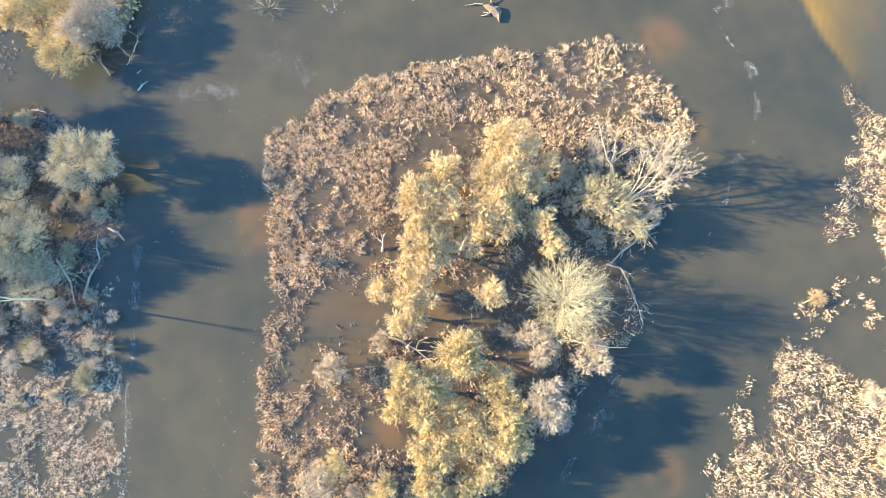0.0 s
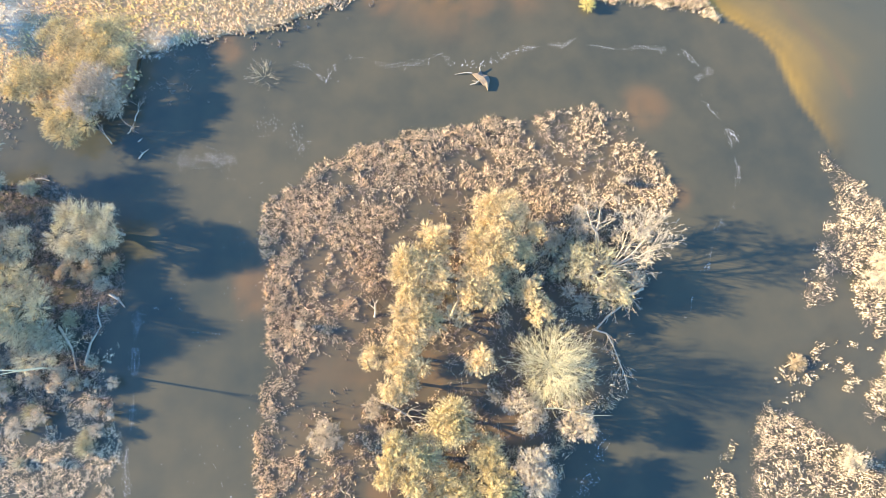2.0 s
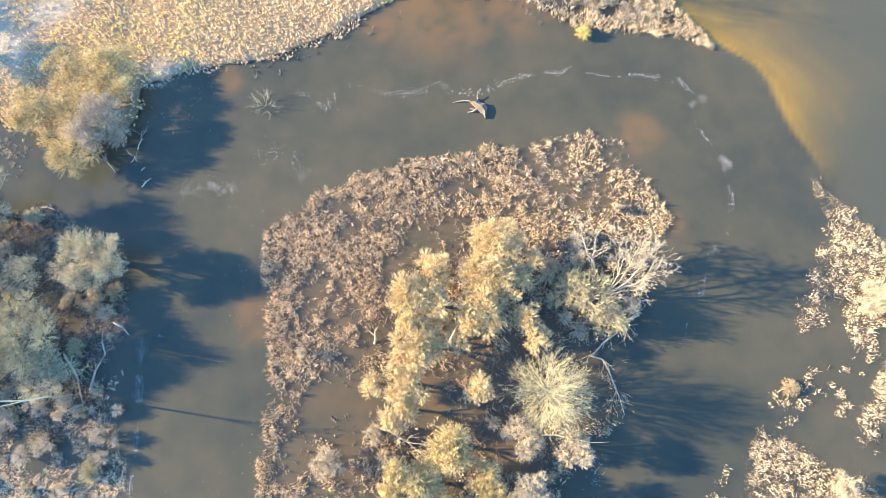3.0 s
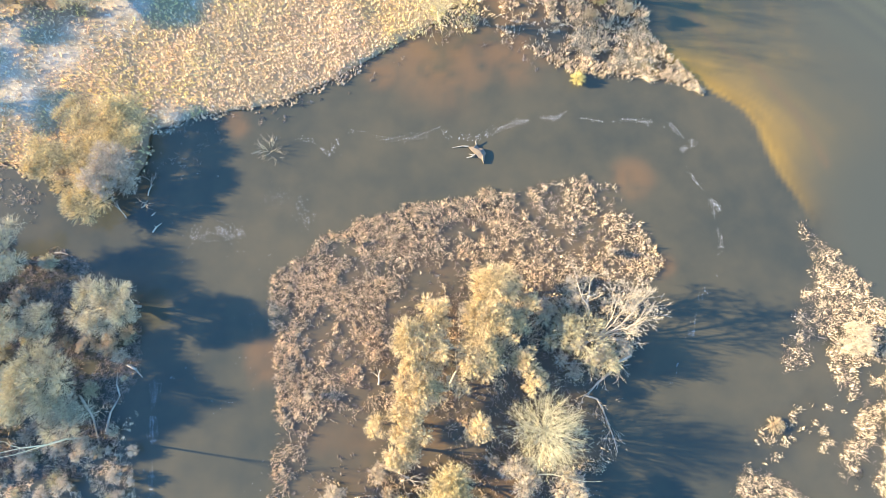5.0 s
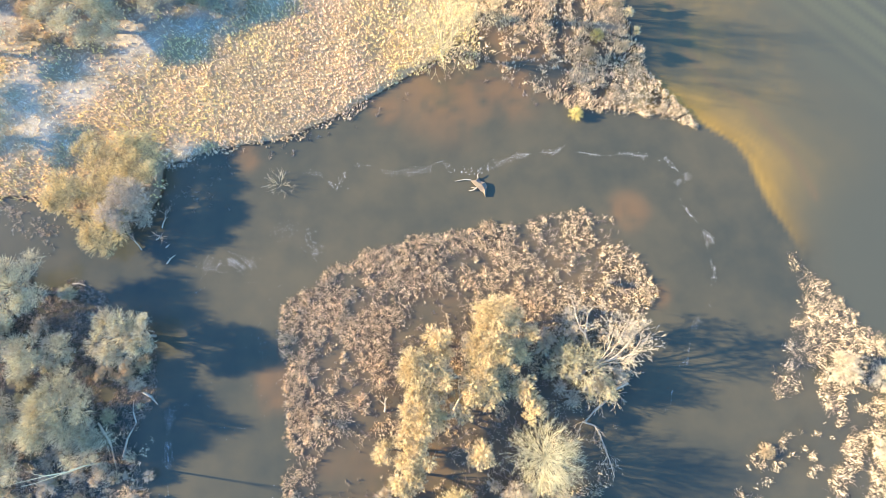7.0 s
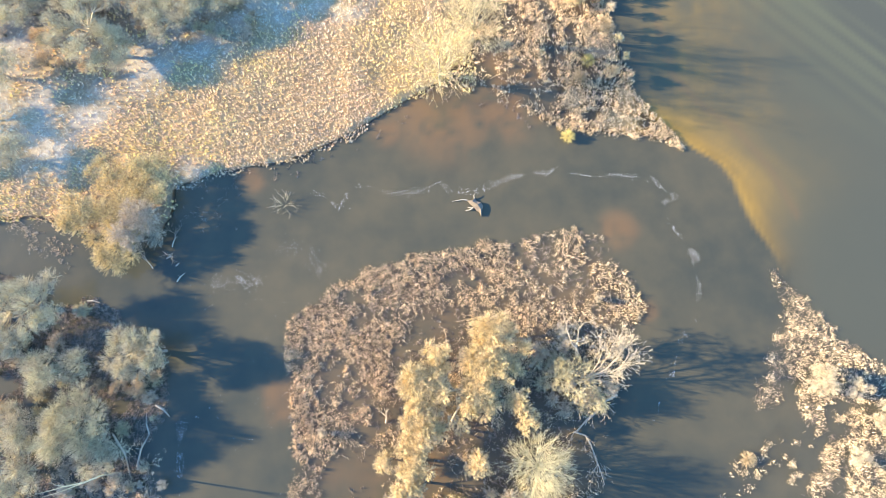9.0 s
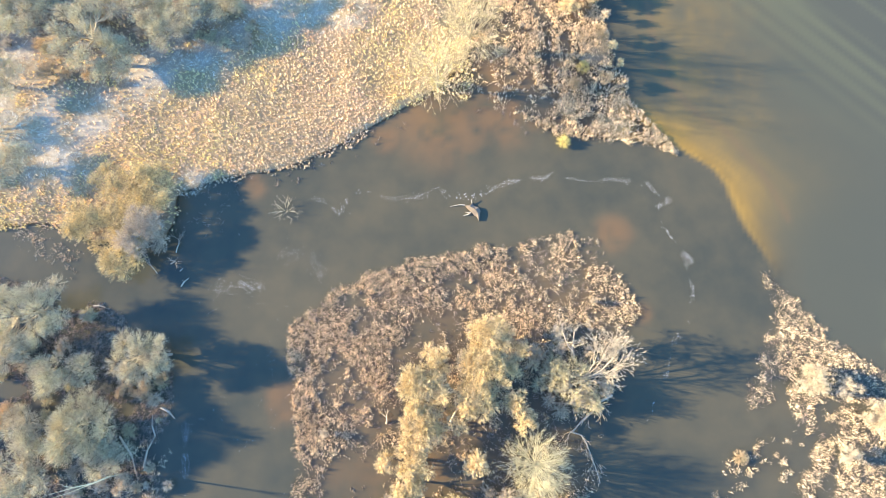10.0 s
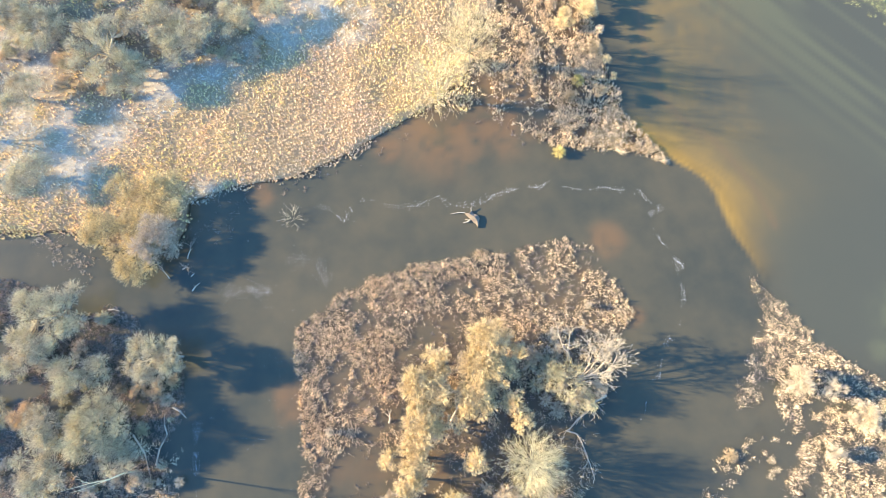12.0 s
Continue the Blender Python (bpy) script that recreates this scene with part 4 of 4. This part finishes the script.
bare_tree("dead_tree", (9.9, 15.4, 0.3), [[(11.0, 16.2, 0.8), (12.4, 17.2, 0.9), (12.9, 17.8, 0.9)], [(11.2, 16.6, 0.8), (10.8, 18.0, 0.8)]], 0.08, "pale bough leaning out of the willows", "dead branch", shoots=4, long=0.8, twigs=4)
for x, y, R, mat in [(13.9, 19.6, 1.2, PINK_TWIG), (14.3, 17.9, 1.5, PINK_TWIG), (11.6, 17.2, 1.0, TAWNY_TWIG), (19.2, 12.9, 1.1, PINK_TWIG), (20.6, 17.6, 1.5, PALE_TWIG), (17.4, 17.3, 1.0, PINK_TWIG), (12.6, 15.4, 0.9, GREY_TWIG), (11.4, 13.6, 1.3, DUN_TWIG), (12.4, 11.8, 1.2, PINK_TWIG), (13.4, 16.3, 1.3, DUN_TWIG), (10.9, 15.9, 1.2, DUN_TWIG)]:
    bush("bush", x, y, R, 1.6 + 0.8 * R, mat, "low bare shrub round the fallen willow", "shrub", "shrubs round the fallen willow", twigs=14)
dead_tree("dead_tree", 0.9, 9.6, (0.45, 0.8, 0.35), 2.8, 0.16, "pale leaning dead trunk among the willows", levels=1, category="dead tree", z=0.1)
dead_tree("dead_tree", 9.3, 0.9, (0.95, -0.15, 0.1), 3.8, 0.07, "yellow bare branch arching over the shrub", levels=1, forks=1, category="dead branch", z=2.6, mat=PALE_BARK)
dead_tree("dead_tree", -37.5, 4.8, (0.05, 0.0, 1), 7.0, 0.12, "slender bare tree on the west bank", levels=1, forks=2, spread=0.3, category="dead tree", z=-0.2, mat=PALE_BARK)
dead_tree("dead_tree", -6.0, 1.4, (0.75, -0.5, 0.2), 3.0, 0.12, "broken pale stump with splintered wood", levels=2, category="dead tree", z=0.1)
dead_limb("dead_branch", [(20.1, 12.1), (18.6, 11.4), (17.6, 10.2), (16.3, 9.3), (15.1, 8.0)], 0.17, "bleached dead trunk lying in the water", 0.35)
dead_limb("dead_branch", [(14.8, 8.1), (16.1, 7.7), (16.7, 6.6), (17.1, 5.2), (17.5, 3.9), (17.9, 2.3)], 0.10, "bleached dead limb trailing through the water", 0.8)
dead_limb("dead_branch", [(13.0, 11.4), (15.0, 11.3), (17.2, 11.0)], 0.08, "pale dead bough among the reeds", 0.5)
def drift_raft(x, y):
    """A torn slab of root and bark, thick along its spine, with two prongs and a long stick."""
    ob = root("driftwood", x, y, "torn slab of bleached root wood floating in the river", "driftwood")
    ob.location.z = 0.0
    bm = bmesh.new()
    rim = [(-1.1, 0.75), (-0.45, 0.7), (-0.1, 1.05), (0.2, 0.6), (0.75, 0.35), (1.0, -0.1), (0.85, -0.6), (0.7, -1.45), (0.45, -0.85), (0.2, -0.75), (-0.25, -0.2), (-0.75, 0.3)]
    low = [bm.verts.new((px, py, -0.08)) for px, py in rim]
    high = [bm.verts.new((px * 0.9, py * 0.9, 0.1 + 0.08 * ((k * 5) % 3))) for k, (px, py) in enumerate(rim)]
    spine = [bm.verts.new(p) for p in ((-0.4, 0.5, 0.3), (0.25, 0.05, 0.42), (0.6, -0.5, 0.34))]
    n = len(rim)
    for k in range(n):
        bm.faces.new((low[k], low[(k + 1) % n], high[(k + 1) % n], high[k]))
        near = [min(range(3), key=lambda i, h=h: (spine[i].co - h.co).length) for h in (high[k], high[(k + 1) % n])]
        bm.faces.new((high[k], high[(k + 1) % n], spine[near[0]]))
        if near[0] != near[1]:
            bm.faces.new((high[(k + 1) % n], spine[near[1]], spine[near[0]]))
    me = bpy.data.meshes.new("slab")
    bm.to_mesh(me)
    bm.free()
    me.materials.append(DRIFT)
    part("slab", me, ob)
    for line, r in (([(-1.0, 0.72, 0.12), (-1.7, 0.78, 0.16), (-2.9, 0.62, 0.05)], 0.075), ([(-0.3, -0.25, 0.12), (-0.7, -0.55, 0.14), (-1.25, -0.6, 0.06)], 0.085), ([(-0.4, -0.3, 0.12), (-0.6, -0.3, 0.2), (-1.0, -0.2, 0.12)], 0.06), ([(-0.1, 0.9, 0.14), (-0.2, 1.25, 0.3), (-0.05, 1.45, 0.3)], 0.06)):
        part("prong", mesh_of("prong", *tubes([[*line[k], *line[k + 1], r * (1 - 0.3 * k), r * (0.7 - 0.3 * k)] for k in range(2)], 6), DEAD_WOOD), ob)
    return ob


drift_raft(4.6, 35.2)
log("log", -32.1, 26.7, -31.2, 27.7, 0.09, "short grey log afloat by the bank")
log("log", -35.2, 5.5, -34.1, 9.0, 0.13, "grey log slanting into the water")
log("log", -34.1, 9.0, -34.6, 11.4, 0.09, "grey branch lying on the bank")
log("log", -38.3, 9.0, -35.9, 4.4, 0.12, "grey fallen trunk under the trees")
log("log", -33.6, 12.2, -31.9, 10.9, 0.14, "bleached stump at the water's edge")
log("log", -42.9, 24.6, -41.4, 24.4, 0.12, "white broken log on the channel's edge")
dead_tree("stump", -6.7, 9.6, (0.15, 0.6, 0.6), 1.3, 0.14, "pale broken stump standing in the pool", levels=1, category="stump", z=0.0)
for x, y, a in [(-33.6, 29.6, 0.4), (-33.0, 31.0, 1.4), (-35.2, 28.4, 2.0), (-32.4, 28.6, 0.9)]:
    dead_tree("dead_branch", x, y, (math.cos(a), math.sin(a), 0.15), 1.6, 0.07, "white dead branch at the bank's foot", levels=2, category="dead branch", z=0.05)


def foam(name, line, width, per_metre, label, size=0.042):
    """Specks of froth strewn along a line on the water."""
    pts = np.array(line, float)
    seg = np.linalg.norm(np.diff(pts, axis=0), axis=1)
    n = int(seg.sum() * per_metre * 2.0)
    s = np.sort(rng.uniform(0, seg.sum(), n))
    at = np.concatenate([[0], np.cumsum(seg)])
    x, y = np.interp(s, at, pts[:, 0]), np.interp(s, at, pts[:, 1])
    wave = (value_noise(s, s * 0, 1.7, 91) - 0.5) * 0.7
    sway = (value_noise(s, s * 0, 2.6, 94) - 0.5) * 0.6
    thick = value_noise(s, s * 0, 2.3, 92) * 0.75 + value_noise(s, s * 0, 0.5, 95) * 0.25
    x, y = x + rng.normal(size=n) * width * (0.22 + 1.1 * thick**2) + sway, y + rng.normal(size=n) * width * (0.22 + 1.1 * thick**2) + wave
    return flecks(name, *keep(x, y, np.clip(thick * 2.2 - 0.4, 0, 0.9)), label, size)


def flecks(name, x, y, label, size=0.08):
    """Small low domes of froth: six sides and a top each."""
    n = len(x)
    r = size * rng.uniform(0.4, 1.3, n)
    ang = np.arange(6) * np.pi / 3 + rng.uniform(0, 6, (n, 1))
    rr = r[:, None] * rng.uniform(0.6, 1.2, (n, 6))
    ring = np.stack([x[:, None] + np.cos(ang) * rr, y[:, None] + np.sin(ang) * rr * 0.8, np.full((n, 6), 0.004)], -1)
    top = np.stack([x, y, 0.02 + r * 0.25], -1)[:, None]
    verts = np.concatenate([ring, top], 1).reshape(-1, 3)
    i = np.arange(6)
    tri = np.stack([i, (i + 1) % 6, np.full(6, 6)], 1)
    faces = (tri[None] + np.arange(n)[:, None, None] * 7).reshape(-1, 3)
    return tagged(new(name, mesh_of(name, verts, faces, FOAM)), label, "foam", kind="stuff")


BROKEN = "white foam drifting in a broken line"
foam("river_foam", [(-16.1, 37.6), (-14.2, 37.0), (-12.7, 35.4), (-12.0, 36.1), (-10.8, 38.2), (-8.2, 38.5), (-6.3, 37.5), (-2.5, 37.3), (0.1, 38.0), (2.7, 37.1), (5.0, 36.9), (8.8, 38.6)], 0.36, 7, BROKEN)
foam("river_foam", [(8.8, 38.7), (11.1, 39.2), (13.7, 39.3), (15.1, 39.8), (17.1, 39.3), (19.0, 38.9), (20.5, 38.7), (22.0, 39.1), (24.9, 38.5)], 0.26, 12, BROKEN)
foam("river_foam", [(26.4, 38.2), (27.8, 37.0), (28.8, 36.0), (29.5, 35.7), (27.9, 35.0), (28.2, 33.7), (28.7, 32.2), (30.0, 30.2), (31.3, 28.8), (31.6, 27.6)], 0.28, 12, BROKEN)
foam("river_foam", [(30.4, 28.8), (30.6, 26.5), (31.1, 24.3), (30.3, 20.4)], 0.22, 8, BROKEN)
foam("river_foam", [(28.7, 19.0), (27.9, 18.0), (27.3, 16.0), (26.2, 13.2), (23.8, 8.5)], 0.3, 5, "thin white foam on the shaded water")
foam("river_foam", [(14.9, -2.0), (14.3, -5.0), (12.0, -8.0), (10.0, -10.4), (9.0, -14)], 0.7, 14, "thin white foam on the shaded water")
foam("river_foam", [(-30.6, 10.1), (-30.5, 6.2), (-29.9, 1.9), (-30.0, -3.8), (-29.9, -9.7), (-29.6, -16)], 0.4, 14, "thin white foam along the west bank")
foam("river_foam", [(-28.0, 26.3), (-24.6, 26.8), (-20.7, 26.2)], 0.7, 20, "scattered white foam in the channel mouth")
foam("river_foam", [(-19.2, 30.6), (-15.6, 29.6), (-14.5, 27)], 0.8, 12, "scattered white foam in the channel mouth")
x, y = scatter(-32, -18, -12, 28, 0.5)
flecks("river_foam", *keep(x, y, value_noise(x, y, 4, 93) > 0.55), "sparse white flecks on the west channel", 0.04)
